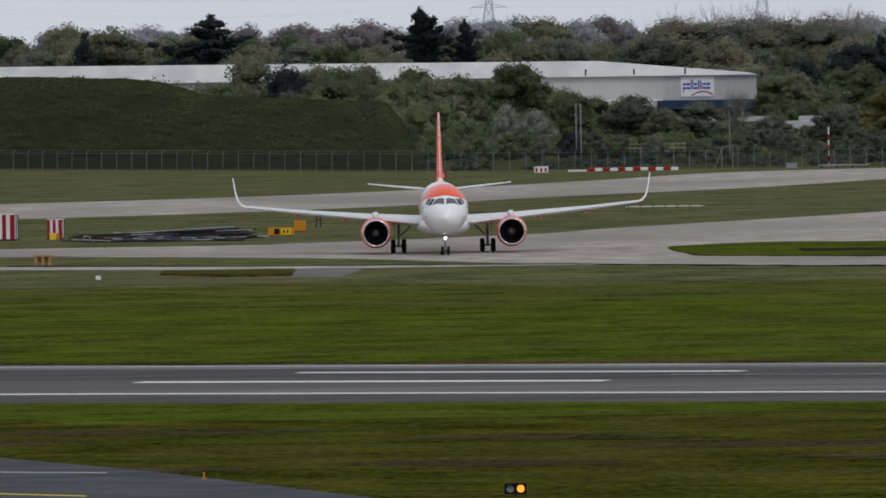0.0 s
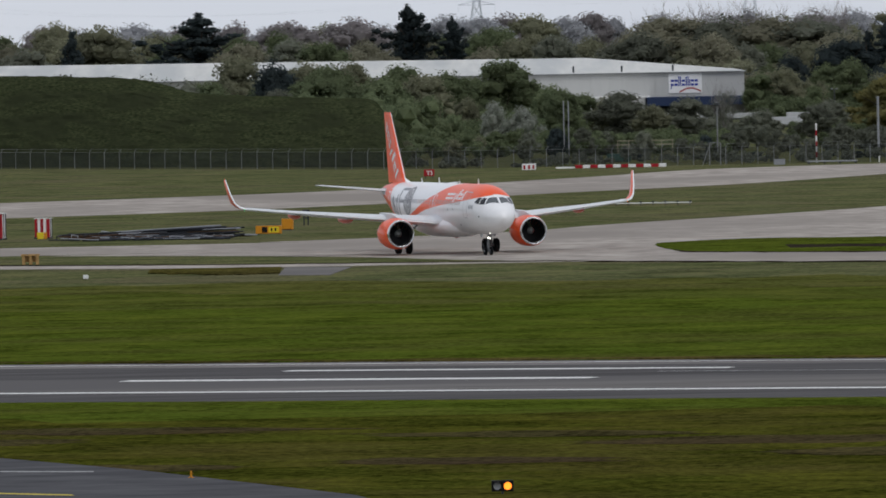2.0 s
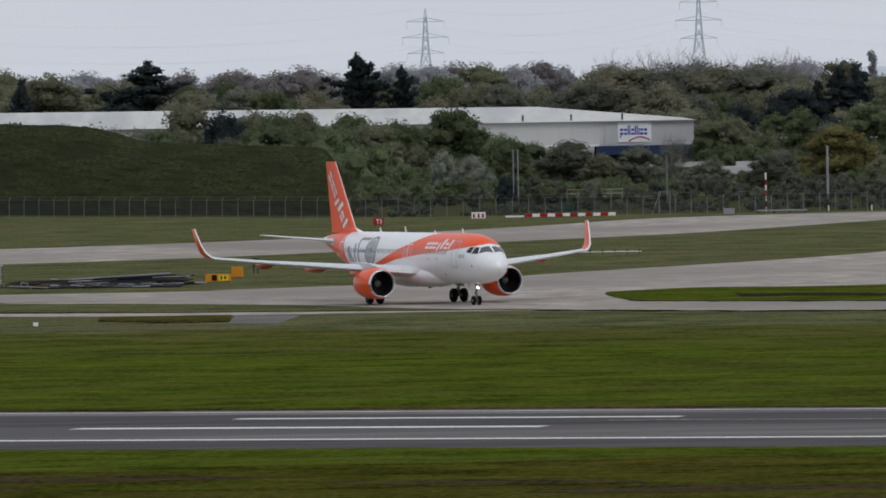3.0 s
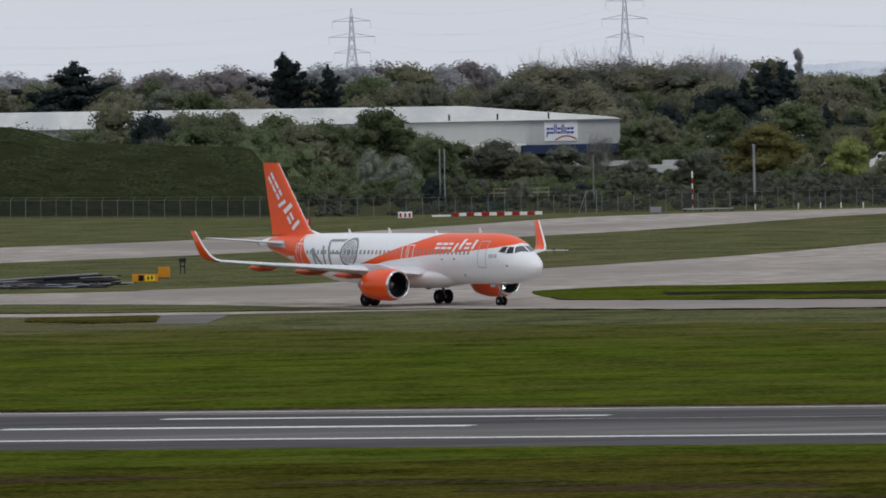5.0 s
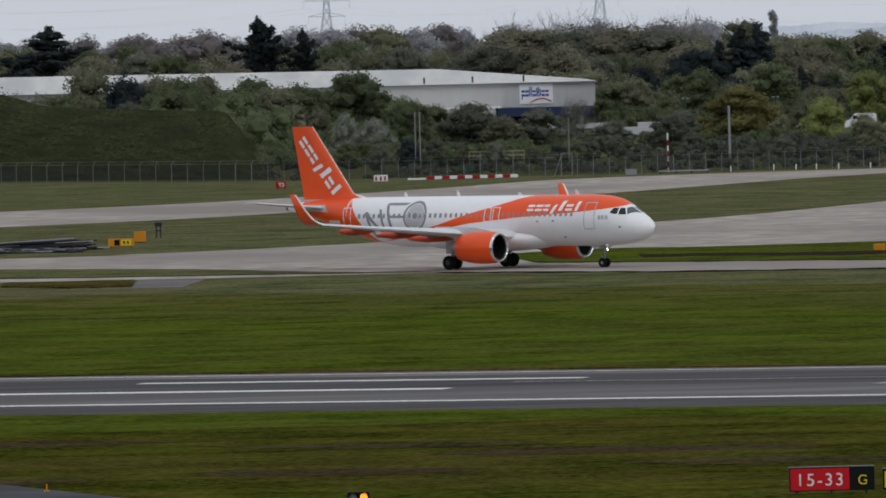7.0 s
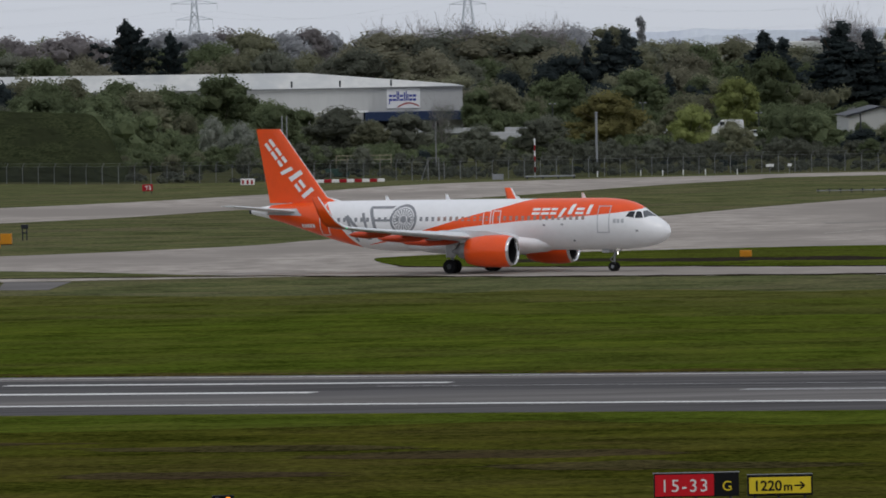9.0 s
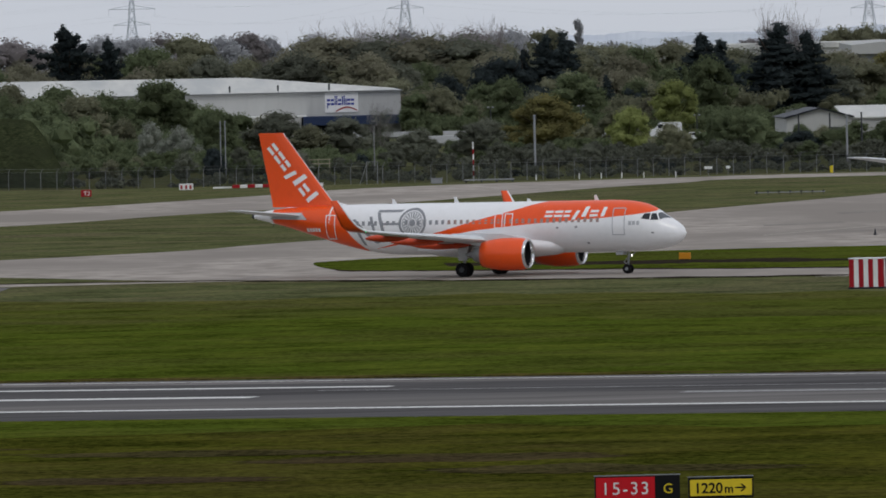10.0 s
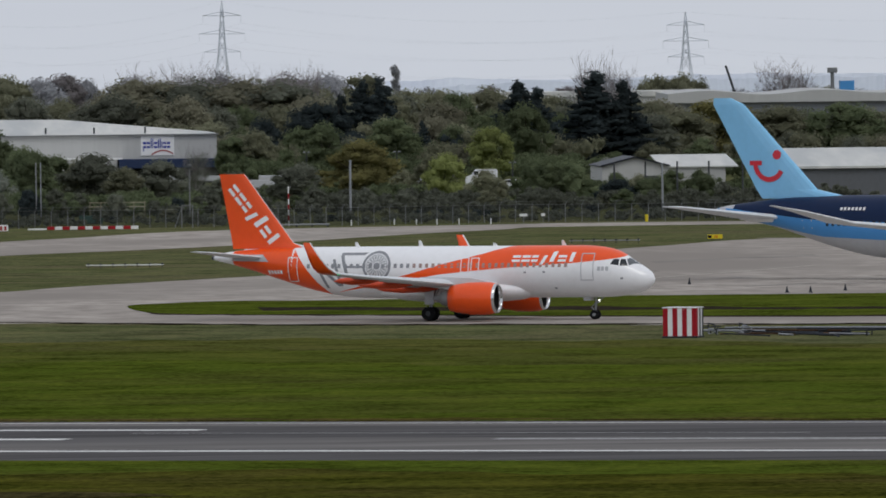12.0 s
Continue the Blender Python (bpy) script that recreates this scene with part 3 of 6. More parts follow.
def lobes_round(h, r, rng, k=11, low=0.12, small=0.13):
    """Overlapping lobes: a few large inner masses, then smaller ones over their outside."""
    out = []
    for i in range(k):
        inner = i < k * 0.25
        z = h * (low + 0.16 + (0.74 - low) * (i % 9 + rng.random()) / 9)
        f = math.sin(math.pi * min(0.95, max(0.18, (z / h - low * 0.4))) ** 0.9)
        a = 6.283 * rng.random()
        q = r * f * (0.1 + 0.35 * rng.random() if inner else 0.52 + 0.3 * rng.random())
        s = r * (0.34 + 0.12 * rng.random() if inner else small + 0.13 * rng.random())
        out.append((q * math.cos(a), q * math.sin(a), min(z, h - s * 0.9), s * rng.uniform(0.8, 1.3), s * rng.uniform(0.8, 1.3), s * rng.uniform(0.65, 1.1)))
    return out


def cedar_lobes(rng, width, tiers, start=0.1, lean=0.0):
    """Ragged flat foliage along rising boughs of uneven length, round a dense heart."""
    out = []
    for i in range(tiers):
        t = i / (tiers - 1)
        z0 = 10 * (start + (0.88 - start) * t)
        out.append((lean * z0, 0, z0, width * 0.5 * (1.02 - t ** 2.2) + 0.15, width * 0.5 * (1.02 - t ** 2.2) + 0.15, 0.75))
        for b in range(4):
            a = 2.4 * (4 * i + b) + rng.uniform(-0.7, 0.7)
            reach = width * (1 - 0.92 * t ** 2.4) * rng.uniform(0.5, 1.1)
            rise = rng.uniform(0.0, 0.5)
            for f in (0.4, 0.7, 1.0):
                q = reach * f
                w = (0.95 - 0.5 * f) * rng.uniform(0.7, 1.2) * width / 4.6
                out.append((q * math.cos(a) + lean * z0, q * math.sin(a), z0 + rise * q + rng.uniform(-0.25, 0.25), w + 0.12, w + 0.12, rng.uniform(0.3, 0.55) * (1.2 - 0.5 * f)))
    out.append((lean * 9.6, 0, 9.4, 0.3, 0.3, 0.6))
    return out


def prototypes():
    """Unit trees, 10 m high: trunk mesh and crown mesh by habit."""
    made = {}
    for k in range(4):
        rng = random.Random(40 + k)
        made["round", k] = (finish(limbs(10, 4, 3 + k), "trunk", BARK), leaf_cloud(lobes_round(10, 4.9, rng, 46, 0.02), 6400, 0.17, 10 + k))
        rng = random.Random(60 + k)
        made["bush", k] = (finish(limbs(10, 5, 13 + k, 5), "trunk", BARK), leaf_cloud(lobes_round(10, 6.7, rng, 40, -0.08), 6200, 0.19, 20 + k))
    for k in range(3):
        rng = random.Random(80 + k)
        cone = []
        for i in range(15):
            z = 0.5 + 9.0 * i / 14
            q = 2.5 * (1 - (z / 10.3)) ** 0.75 + 0.12
            cone.append((0, 0, z, q * 0.72, q * 0.72, 0.75))
            for b in range(5 if i < 12 else 2):
                a = i * 1.1 + b * 1.26 + rng.uniform(-0.3, 0.3)
                f = q * rng.uniform(0.55, 0.85)
                cone.append((f * math.cos(a), f * math.sin(a), z - 0.12 * f + rng.uniform(-0.3, 0.3), q * rng.uniform(0.25, 0.5) + 0.06, q * rng.uniform(0.25, 0.5) + 0.06, rng.uniform(0.3, 0.6)))
        made["conifer", k] = (finish(limbs(10, 1.6, 23 + k, 4), "trunk", BARK), leaf_cloud(cone, 5600, 0.13, 30 + k))
        wispy = lobes_round(10, 4.2, rng, 26)
        made["bare", k] = (finish(limbs(10, 4.2, 33 + k, 11, 9, 0.018), "trunk", LEAF["bare"]), leaf_cloud(wispy, 5200, 0.75, 50 + k, 0.3, False, True))
    made["cedar", 0] = (finish(limbs(10, 4.5, 77, 9), "trunk", BARK), leaf_cloud(cedar_lobes(random.Random(5), 4.4, 9), 6400, 0.15, 70))
    made["ragged_cedar", 0] = (finish(limbs(10, 3.2, 79, 9), "trunk", BARK), leaf_cloud(cedar_lobes(random.Random(8), 3.6, 7, 0.3, 0.05), 5400, 0.14, 72))
    tall = [(0.3 * math.cos(i * 2), 0.3 * math.sin(i * 2), 0.8 + 0.53 * i, 0.62 + 0.2 * math.sin(i * 1.7), 0.62, 0.75) for i in range(17)]
    made["poplar", 0] = (finish(limbs(10, 0.8, 78, 4), "trunk", BARK), leaf_cloud(tall, 2400, 0.14, 71))
    return made


PROTO = prototypes()
CROWNS = {}


def tree(habit, tone, x, y, h, wide=1.0, label="", name="tree", group=""):
    """One tree or bush on the ground, h metres high."""
    k = sum(1 for q in PROTO if q[0] == habit)
    pick = int(abs(x * 7.3 + y * 3.1)) % k
    trunk, crown = PROTO[habit, pick]
    if (habit, pick, tone) not in CROWNS:
        c = crown.copy()
        c.materials.append(LEAF[tone])
        CROWNS[habit, pick, tone] = c
    s = h / 10
    turn = (x * 37.7 + y * 11.3) % 360
    ob = hull(name, Matrix.Translation((x, y, 0)) @ pose(0, 0, 0, 0, 0, turn) @ Matrix.Diagonal((s * wide, s * wide, s, 1)), label, name, group)
    part("trunk", trunk, None, ob)
    part("crown", CROWNS[habit, pick, tone], None, ob)
    return ob


def wood(seed, x0, x1, step, y0, y1, h0, h1, tones, habit, group, wide=(0.9, 1.3), labels=None, name="tree"):
    """A belt of trees along x, with spread in depth and height."""
    rng = random.Random(seed)
    x = x0
    while x < x1:
        tone = rng.choice(tones)
        hb = rng.choice(habit)
        lab = {"green": "leafy green", "olive": "olive green", "lime": "fresh lime green", "amber": "yellowish", "russet": "russet brown", "dark": "dark green", "blossom": "white-blossomed", "bare": "bare brown", "brush": "brown twiggy", "pale": "haze-paled grey"}[tone]
        kind = {"round": "broadleaf tree", "bush": "dense bush", "conifer": "conifer", "bare": "leafless tree", "cedar": "cedar", "ragged_cedar": "cedar", "poplar": "poplar"}[hb]
        tree(hb, tone, x + rng.uniform(-0.3, 0.3) * step, rng.uniform(y0, y1), rng.uniform(h0, h1), rng.uniform(*wide), f"{lab} {kind} {group}", name, group)
        x += step * rng.uniform(0.7, 1.3)


def woodland():
    g = "in the belt behind the warehouse"
    wood(1, -120, 125, 7.0, 2290, 2420, 12.0, 15.8, ["olive", "green", "russet", "olive", "russet", "brush"], ["round"], g)
    wood(2, -130, 130, 8.0, 2480, 2750, 14.2, 17.4, ["olive", "russet", "green", "olive"], ["round"], g)
    wood(14, 130, 330, 8.0, 2280, 2400, 10.0, 12.8, ["olive", "russet", "green", "olive"], ["round"], g)
    g2 = "in the far wood on the skyline"
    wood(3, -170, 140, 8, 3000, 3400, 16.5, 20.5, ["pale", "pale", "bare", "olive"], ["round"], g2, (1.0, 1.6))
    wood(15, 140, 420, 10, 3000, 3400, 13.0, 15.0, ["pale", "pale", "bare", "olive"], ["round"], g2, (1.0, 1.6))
    wood(12, 52, 98, 5.5, 2560, 2680, 17.5, 21.0, ["bare"], ["bare"], g2, (0.9, 1.3))
    g3 = "among the dark trees beside the warehouse"
    wood(4, 62, 128, 5.5, 2160, 2260, 8, 11.5, ["dark", "dark", "green", "dark"], ["round", "conifer"], g3)
    wood(5, 62, 200, 6.5, 2080, 2160, 5.5, 8.5, ["green", "olive", "green", "brush", "russet"], ["round", "bush"], g3)
    wood(13, 105, 260, 8, 2180, 2280, 8, 11.5, ["green", "olive", "russet", "brush"], ["round"], g3)
    g4 = "in the thicket behind the fence"
    wood(6, -14, 24, 4.2, 1640, 1760, 4.5, 8.0, ["green", "olive", "green"], ["round", "bush"], g4)
    wood(7, -6, 40, 3.6, 1540, 1610, 2.2, 4.2, ["green", "olive", "brush", "dark"], ["bush"], g4, (0.8, 1.1), name="bush")
    wood(8, -75, -6, 4.0, 1640, 1760, 9.5, 12.3, ["brush", "green", "olive"], ["round"], g4)
    wood(9, 26, 130, 4.0, 1560, 1680, 2.0, 3.6, ["brush", "olive", "brush", "green"], ["bush", "round"], g4, (0.9, 1.3), name="bush")
    wood(10, 34, 150, 5.0, 1700, 1860, 2.8, 4.6, ["brush", "olive", "green", "green"], ["round", "bush"], g4)
    wood(11, 20, 130, 3.2, 1500, 1535, 0.8, 1.7, ["brush", "olive", "dark"], ["bush"], g4, (1.2, 1.9), name="bush")


def single_trees():
    tree("ragged_cedar", "dark", -2.9, 2350, 22.7, 1.1, "dark ragged cedar rising above the belt")
    tree("ragged_cedar", "dark", 5.6, 2350, 20.0, 0.8, "small dark cedar above the belt")
    tree("cedar", "dark", -47.6, 2350, 21.8, 1.7, "broad dark cedar behind the warehouse")
    tree("conifer", "dark", -73.4, 2330, 18.1, 1.1, "dark pointed conifer behind the warehouse")
    tree("round", "olive", -67.6, 2340, 19.2, 1.3, "tall olive tree behind the warehouse")
    tree("round", "green", 11.8, 1800, 13.0, 1.1, "tall leafy green tree before the warehouse")
    tree("bush", "blossom", 13.3, 1620, 6.6, 0.9, "white-blossomed hawthorn bush behind the fence")
    tree("bush", "blossom", 9.5, 1660, 7.2, 0.6, "pale blossoming bush behind the fence")
    tree("round", "green", 3.2, 1780, 11.2, 1.2, "leafy green tree behind the bank")
    tree("round", "green", 18.9, 1720, 9.1, 1.0, "green tree before the warehouse")
    tree("round", "olive", 27.4, 1660, 8.1, 1.3, "bushy olive tree behind the fence")
    tree("round", "olive", -29.8, 1760, 14.5, 1.0, "olive tree behind the grass bank")
    tree("round", "dark", -23.4, 1740, 13.1, 0.9, "dark round tree behind the grass bank")
    tree("round", "green", -15.6, 1740, 12.8, 1.1, "green tree behind the grass bank")
    tree("round", "green", -7.8, 1740, 10.7, 1.3, "green tree behind the end of the bank")
    tree("round", "olive", -12.2, 1760, 13.2, 0.9, "olive tree behind the grass bank")
    tree("round", "amber", 70.2, 1720, 9.6, 1.6, "yellow-green spreading oak behind the fence")
    tree("conifer", "dark", 96.7, 2280, 18.6, 1.5, "dark conifer above the dark trees")
    tree("conifer", "dark", 93.2, 2280, 18.1, 1.4, "dark conifer above the dark trees")
    tree("conifer", "dark", 88.3, 2270, 15.2, 1.2, "dark conifer above the dark trees")
    tree("conifer", "dark", 120.2, 2200, 17.7, 1.75, "tall dark conifer beside the yard")
    tree("conifer", "dark", 124.4, 2210, 16.3, 1.7, "tall dark conifer beside the yard")
    tree("conifer", "dark", 132.2, 2150, 19.3, 2.0, "tall broad dark conifer")
    tree("conifer", "dark", 137.8, 2150, 17.6, 1.7, "tall broad dark conifer")
    tree("bush", "blossom", 125.2, 2000, 4.2, 0.8, "white-blossomed bush before the conifers")
    tree("round", "green", 116.9, 2120, 13.7, 0.9, "bright green tree before the conifers")
    tree("round", "lime", 101.6, 1950, 10.3, 1.0, "fresh lime green tree")
    tree("bare", "bare", 159.4, 2600, 21.1, 0.8, "leafless tree on the skyline")
    tree("bare", "bare", 164.9, 2600, 20.0, 0.8, "leafless tree on the skyline")
    tree("bare", "bare", 211.7, 2700, 19.8, 1.3, "leafless tree on the skyline")
    for x, h, w in ((188.6, 17.2, 0.7), (191.4, 18.3, 0.7), (195.0, 17.8, 0.7), (198.2, 18.5, 0.7), (201.2, 17.0, 0.6)):
        tree("round", "olive", x, 2850, h, w, "pale yellowish tree behind the far building")
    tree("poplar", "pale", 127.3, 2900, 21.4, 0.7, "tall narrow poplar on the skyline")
    tree("bush", "green", 93.2, 1640, 7.0, 1.1, "large green bush behind the fence")
    tree("bush", "lime", 81.7, 1700, 7.6, 0.9, "lime green bush behind the fence")
    tree("round", "amber", 159.2, 2200, 13.8, 1.6, "yellowish tree behind the parked aircraft")
    tree("round", "olive", 151.9, 2190, 11.7, 1.6, "olive tree behind the parked aircraft")
    tree("round", "olive", 171.3, 2200, 12.5, 1.7, "olive tree behind the parked aircraft")
    tree("round", "green", 184.5, 2200, 12.9, 1.7, "green tree behind the parked aircraft")
    tree("round", "brush", 144.0, 2170, 11.3, 1.4, "brown twiggy tree beside the conifers")
    tree("bush", "green", 114.7, 1620, 5.3, 1.0, "green bush beside the shed")
    tree("round", "dark", 81.1, 2200, 14.1, 1.3, "dark tree beside the warehouse")
    tree("round", "green", 61.0, 2080, 8.4, 1.1, "green tree at the warehouse corner")
    tree("round", "olive", 65.7, 2080, 9.3, 1.1, "olive tree at the warehouse corner")
    tree("round", "green", 76.9, 2060, 10.6, 1.1, "green tree beside the warehouse")
    tree("round", "green", 90.2, 2080, 11.4, 1.2, "green tree among the dark trees")
    tree("round", "green", 19.6, 1660, 9.0, 0.9, "green bush before the warehouse")
    tree("bush", "green", 104.4, 1650, 4.8, 0.9, "green bush before the metal shed")
    tree("bush", "olive", 108.1, 1655, 4.4, 1.0, "olive bush before the metal shed")
    tree("round", "green", 113.4, 1660, 5.0, 1.2, "green bush before the metal shed")
    tree("bush", "brush", 116.8, 1650, 4.5, 1.0, "brown bush before the metal shed")
    tree("bush", "green", 96.5, 1640, 6.6, 1.3, "large green bush before the metal shed")
    tree("bush", "olive", 85.5, 1650, 5.4, 1.1, "olive bush before the parked van")
    tree("round", "brush", 37.6, 1650, 7.5, 1.3, "brown twiggy tree before the loading canopy")
    tree("bare", "brush", 44.1, 1690, 8.6, 1.0, "sparse twiggy tree before the warehouse")
    tree("round", "brush", 28.1, 1650, 8.5, 1.5, "brown twiggy tree before the warehouse")
    tree("round", "olive", 32.4, 1640, 6.5, 1.3, "olive thicket tree behind the fence")
    tree("round", "brush", 47.6, 1640, 5.4, 1.5, "brown twiggy tree before the yard")
    tree("round", "brush", 57.3, 1660, 6.0, 1.5, "brown twiggy tree before the yard")
    tree("bush", "brush", 43.2, 1600, 2.7, 1.2, "dark brown thicket behind the fence")
    tree("bush", "olive", 49.6, 1600, 2.9, 1.1, "olive thicket behind the fence")
    tree("round", "brush", 61.5, 1730, 5.9, 1.5, "brown twiggy tree beside the oak")
    tree("round", "olive", 82.7, 1740, 7.1, 1.3, "yellowish olive tree before the yard")
    tree("round", "brush", 104.5, 2420, 15.7, 1.7, "brown broad tree behind the dark conifers")
    tree("round", "olive", 115.4, 2420, 15.8, 1.6, "olive broad tree behind the dark conifers")
    tree("round", "russet", 74.6, 2430, 18.6, 1.9, "broad brown domed tree in the belt")
    tree("round", "brush", 80.6, 2430, 18.2, 1.9, "broad brown domed tree in the belt")
    tree("round", "russet", 51.5, 2430, 19.1, 1.9, "broad brown domed tree in the belt")
    tree("round", "brush", 60.0, 2430, 18.2, 1.9, "broad brown domed tree in the belt")
    tree("round", "olive", 139.3, 2420, 14.3, 1.5, "olive tree before the far building")
    tree("round", "brush", 143.2, 2420, 13.7, 1.5, "brown tree before the far building")
    tree("round", "olive", 158.7, 2420, 13.2, 1.5, "olive tree before the far building")
    tree("round", "russet", 162.5, 2420, 13.3, 1.5, "russet tree before the far building")
    tree("bush", "dark", 102.2, 1610, 4.2, 1.5, "dark bush before the metal shed")
    tree("bush", "green", 107.1, 1610, 4.5, 1.4, "green bush before the metal shed")
    tree("round", "green", -4.4, 1790, 12.4, 1.2, "leafy green tree behind the end of the bank")
    tree("round", "olive", -0.8, 1760, 11.0, 1.2, "olive green tree behind the end of the bank")
    tree("round", "green", 7.2, 1800, 10.2, 1.3, "leafy green tree before the warehouse")
    tree("round", "olive", -19.4, 1770, 13.2, 1.1, "olive tree behind the grass bank")
    tree("round", "green", 16.3, 1810, 9.1, 1.2, "green tree before the warehouse")
    tree("round", "green", 23.8, 1760, 7.5, 1.2, "green tree before the warehouse")


# ---- pylons ----
# towers and cables: zinc colour raised and blued to imitate distance haze
PYLON = paint("haze_pale_zinc", (0.66, 0.70, 0.76), 0.6, 0.0)
def pylon(x, y, h):
    p = hull("pylon", pose(x, y, 0, 0, 0, 8), "grey steel lattice pylon carrying power lines", "pylon", "pylons")
    half = lambda z: 3.6 * (1 - z / (h * 0.62)) + 1.0 if z < h * 0.62 else 1.0 * (1 - (z - h * 0.62) / (h * 0.42)) + 0.1
    zs = [0, h * 0.2, h * 0.36, h * 0.5, h * 0.62, h * 0.70, h * 0.78, h * 0.86, h * 0.94]
    bm = bmesh.new()
    for a, b in zip(zs, zs[1:] + [h]):
        ra, rb = half(a), half(b) if b < h else 0.05
        ca = [(ra * i, ra * j, a) for i, j in ((-1, -1), (1, -1), (1, 1), (-1, 1))]
        cb = [(rb * i, rb * j, b) for i, j in ((-1, -1), (1, -1), (1, 1), (-1, 1))]
        for i in range(4):
            tube(bm, ca[i], cb[i], 0.14, n=4)
            tube(bm, ca[i], cb[(i + 1) % 4], 0.09, n=4)
            tube(bm, ca[(i + 1) % 4], cb[i], 0.09, n=4)
    part("tower", bm, PYLON, p)
    for z, w in ((h * 0.62, 5.9), (h * 0.755, 7.4), (h * 0.89, 6.1)):
        bm = bmesh.new()
        for s in (-1, 1):
            for q in (-0.8, 0.8):
                tube(bm, (0, q, z + 1.3), (s * w, 0, z), 0.09, n=4)
                tube(bm, (0, q, z - 0.1), (s * w, 0, z), 0.11, n=4)
            tube(bm, (s * w, 0, z), (s * w, 0, z - 2.4), 0.05, n=5)
        part("cross_arm", bm, PYLON, p)
    return p


def power_line(a, b, ha, hb):
    """Sagging conductors between two pylons."""
    line = hull("power_line", pose(0, 0, 0), "thin grey power cables between the pylons", "cable", "power lines")
    for f, w in ((0.55, 5.9), (0.69, 7.4), (0.83, 6.1), (1.0, 0)):
        for s in ((-1, 1) if w else (1,)):
            bm = bmesh.new()
            pts = []
            for i in range(13):
                t = i / 12
                z = (ha * f) * (1 - t) + (hb * f) * t - 7 * 4 * t * (1 - t) * 0.7
                pts.append(Vector((a[0] * (1 - t) + b[0] * t + s * w, a[1] * (1 - t) + b[1] * t, z)))
            bm.free()
            bm = loft([[p + Vector((0, 0.015 * math.cos(k * 1.5708), 0.015 * math.sin(k * 1.5708))) for k in range(4)] for p in pts])
            part("cable", bm, PYLON, line)


def pylons():
    spots = [(15.7, 3600, 37.4), (102.8, 3600, 42.8), (250.8, 3600, 37.6)]
    for x, y, h in spots:
        pylon(x, y, h)
    power_line((-160, 3600), spots[0], 38, 37.4)
    for a, b in zip(spots, spots[1:]):
        power_line(a, b, a[2], b[2])
    power_line(spots[2], (420, 3600), 37.6, 40)


def far_hills():
    # two ridges, the haze before them blended into their dark and light tones
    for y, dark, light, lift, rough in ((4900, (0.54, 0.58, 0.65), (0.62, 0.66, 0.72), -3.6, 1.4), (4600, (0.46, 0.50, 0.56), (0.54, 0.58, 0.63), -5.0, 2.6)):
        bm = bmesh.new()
        hill = material("haze_tinted_hill", dark, light, 1.0, scale=0.08)
        xs = np.linspace(-420, 620, 700)
        lo = [bm.verts.new((x, y, 0)) for x in xs]
        hi = []
        for x in xs:
            z = float(np.interp(x, [-400, 100, 250, 620], [11, 14, 19.5, 20.5])) + lift
            z += 1.5 * noise.noise((x * 0.012, y, 3)) + rough * (0.6 * noise.noise((x * 0.06, y, 3)) + 0.5 * abs(noise.noise((x * 0.22, y, 3))))
            hi.append(bm.verts.new((x, y + 20, z)))
        for i in range(len(xs) - 1):
            bm.faces.new((lo[i], lo[i + 1], hi[i + 1], hi[i]))
        structure("backdrop", bm, hill, "distant wooded hills on the horizon, coloured blue-grey for haze", "hills")


grass_bank()
fence()
warehouse()
woodland()
single_trees()
pylons()
far_hills()


# ---- aircraft ----
AIR_WHITE = paint("white_aircraft_paint", (0.87, 0.87, 0.88), 0.28, coat=0.3, wear=0.05)
ORANGE = paint("orange_paint", (0.90, 0.088, 0.004), 0.34, coat=0.1, wear=0.06)
ORANGE_RED = paint("fairing_orange_red", (0.62, 0.06, 0.012), 0.35, wear=0.1)
GREY_MOTIF = paint("grey_motif", (0.26, 0.27, 0.29), 0.4)
WINDOW_SHADE = paint("shaded_window", (0.36, 0.25, 0.22), 0.3)
PALE_GREY = paint("pale_grey_paint", (0.48, 0.49, 0.51), 0.4)
WING_GREY = paint("wing_grey", (0.66, 0.68, 0.70), 0.4)
LIP = paint("polished_lip", (0.72, 0.72, 0.73), 0.22, 0.9)
FAN = paint("fan_dark", (0.02, 0.02, 0.022), 0.45, 0.5)
GLASS_DARK = paint("dark_glass", (0.015, 0.018, 0.022), 0.08)
# windscreen glass: base colour lightened to imitate reflected sky
GLASS_SKY_GREY = paint("sky_grey_glass", (0.10, 0.11, 0.12), 0.12)
TYRE = material("tyre_rubber", (0.012, 0.012, 0.013), (0.025, 0.025, 0.026), 0.8, scale=6)
GEAR = paint("gear_grey", (0.26, 0.27, 0.28), 0.4, 0.3)
LAMP = paint("landing_lamp", (1.0, 0.95, 0.85), 0.3, glow=7)
GREEN_LAMP = paint("green_lamp", (0.05, 0.8, 0.35), 0.3, glow=2)
AMBER_LAMP = paint("amber_lamp", (1.0, 0.26, 0.02), 0.3, glow=2.2)
RED_LENS = paint("red_lens", (0.35, 0.02, 0.015), 0.2)
SKY_BLUE = paint("sky_blue_paint", (0.24, 0.56, 0.84), 0.3, coat=0.3, wear=0.05)
MID_BLUE = paint("mid_blue_paint", (0.06, 0.27, 0.60), 0.4, coat=0.0, wear=0.05)
NAVY_AIR = paint("navy_aircraft_paint", (0.008, 0.02, 0.06), 0.45)
RED_MARK = paint("red_marking", (0.62, 0.02, 0.04), 0.4)


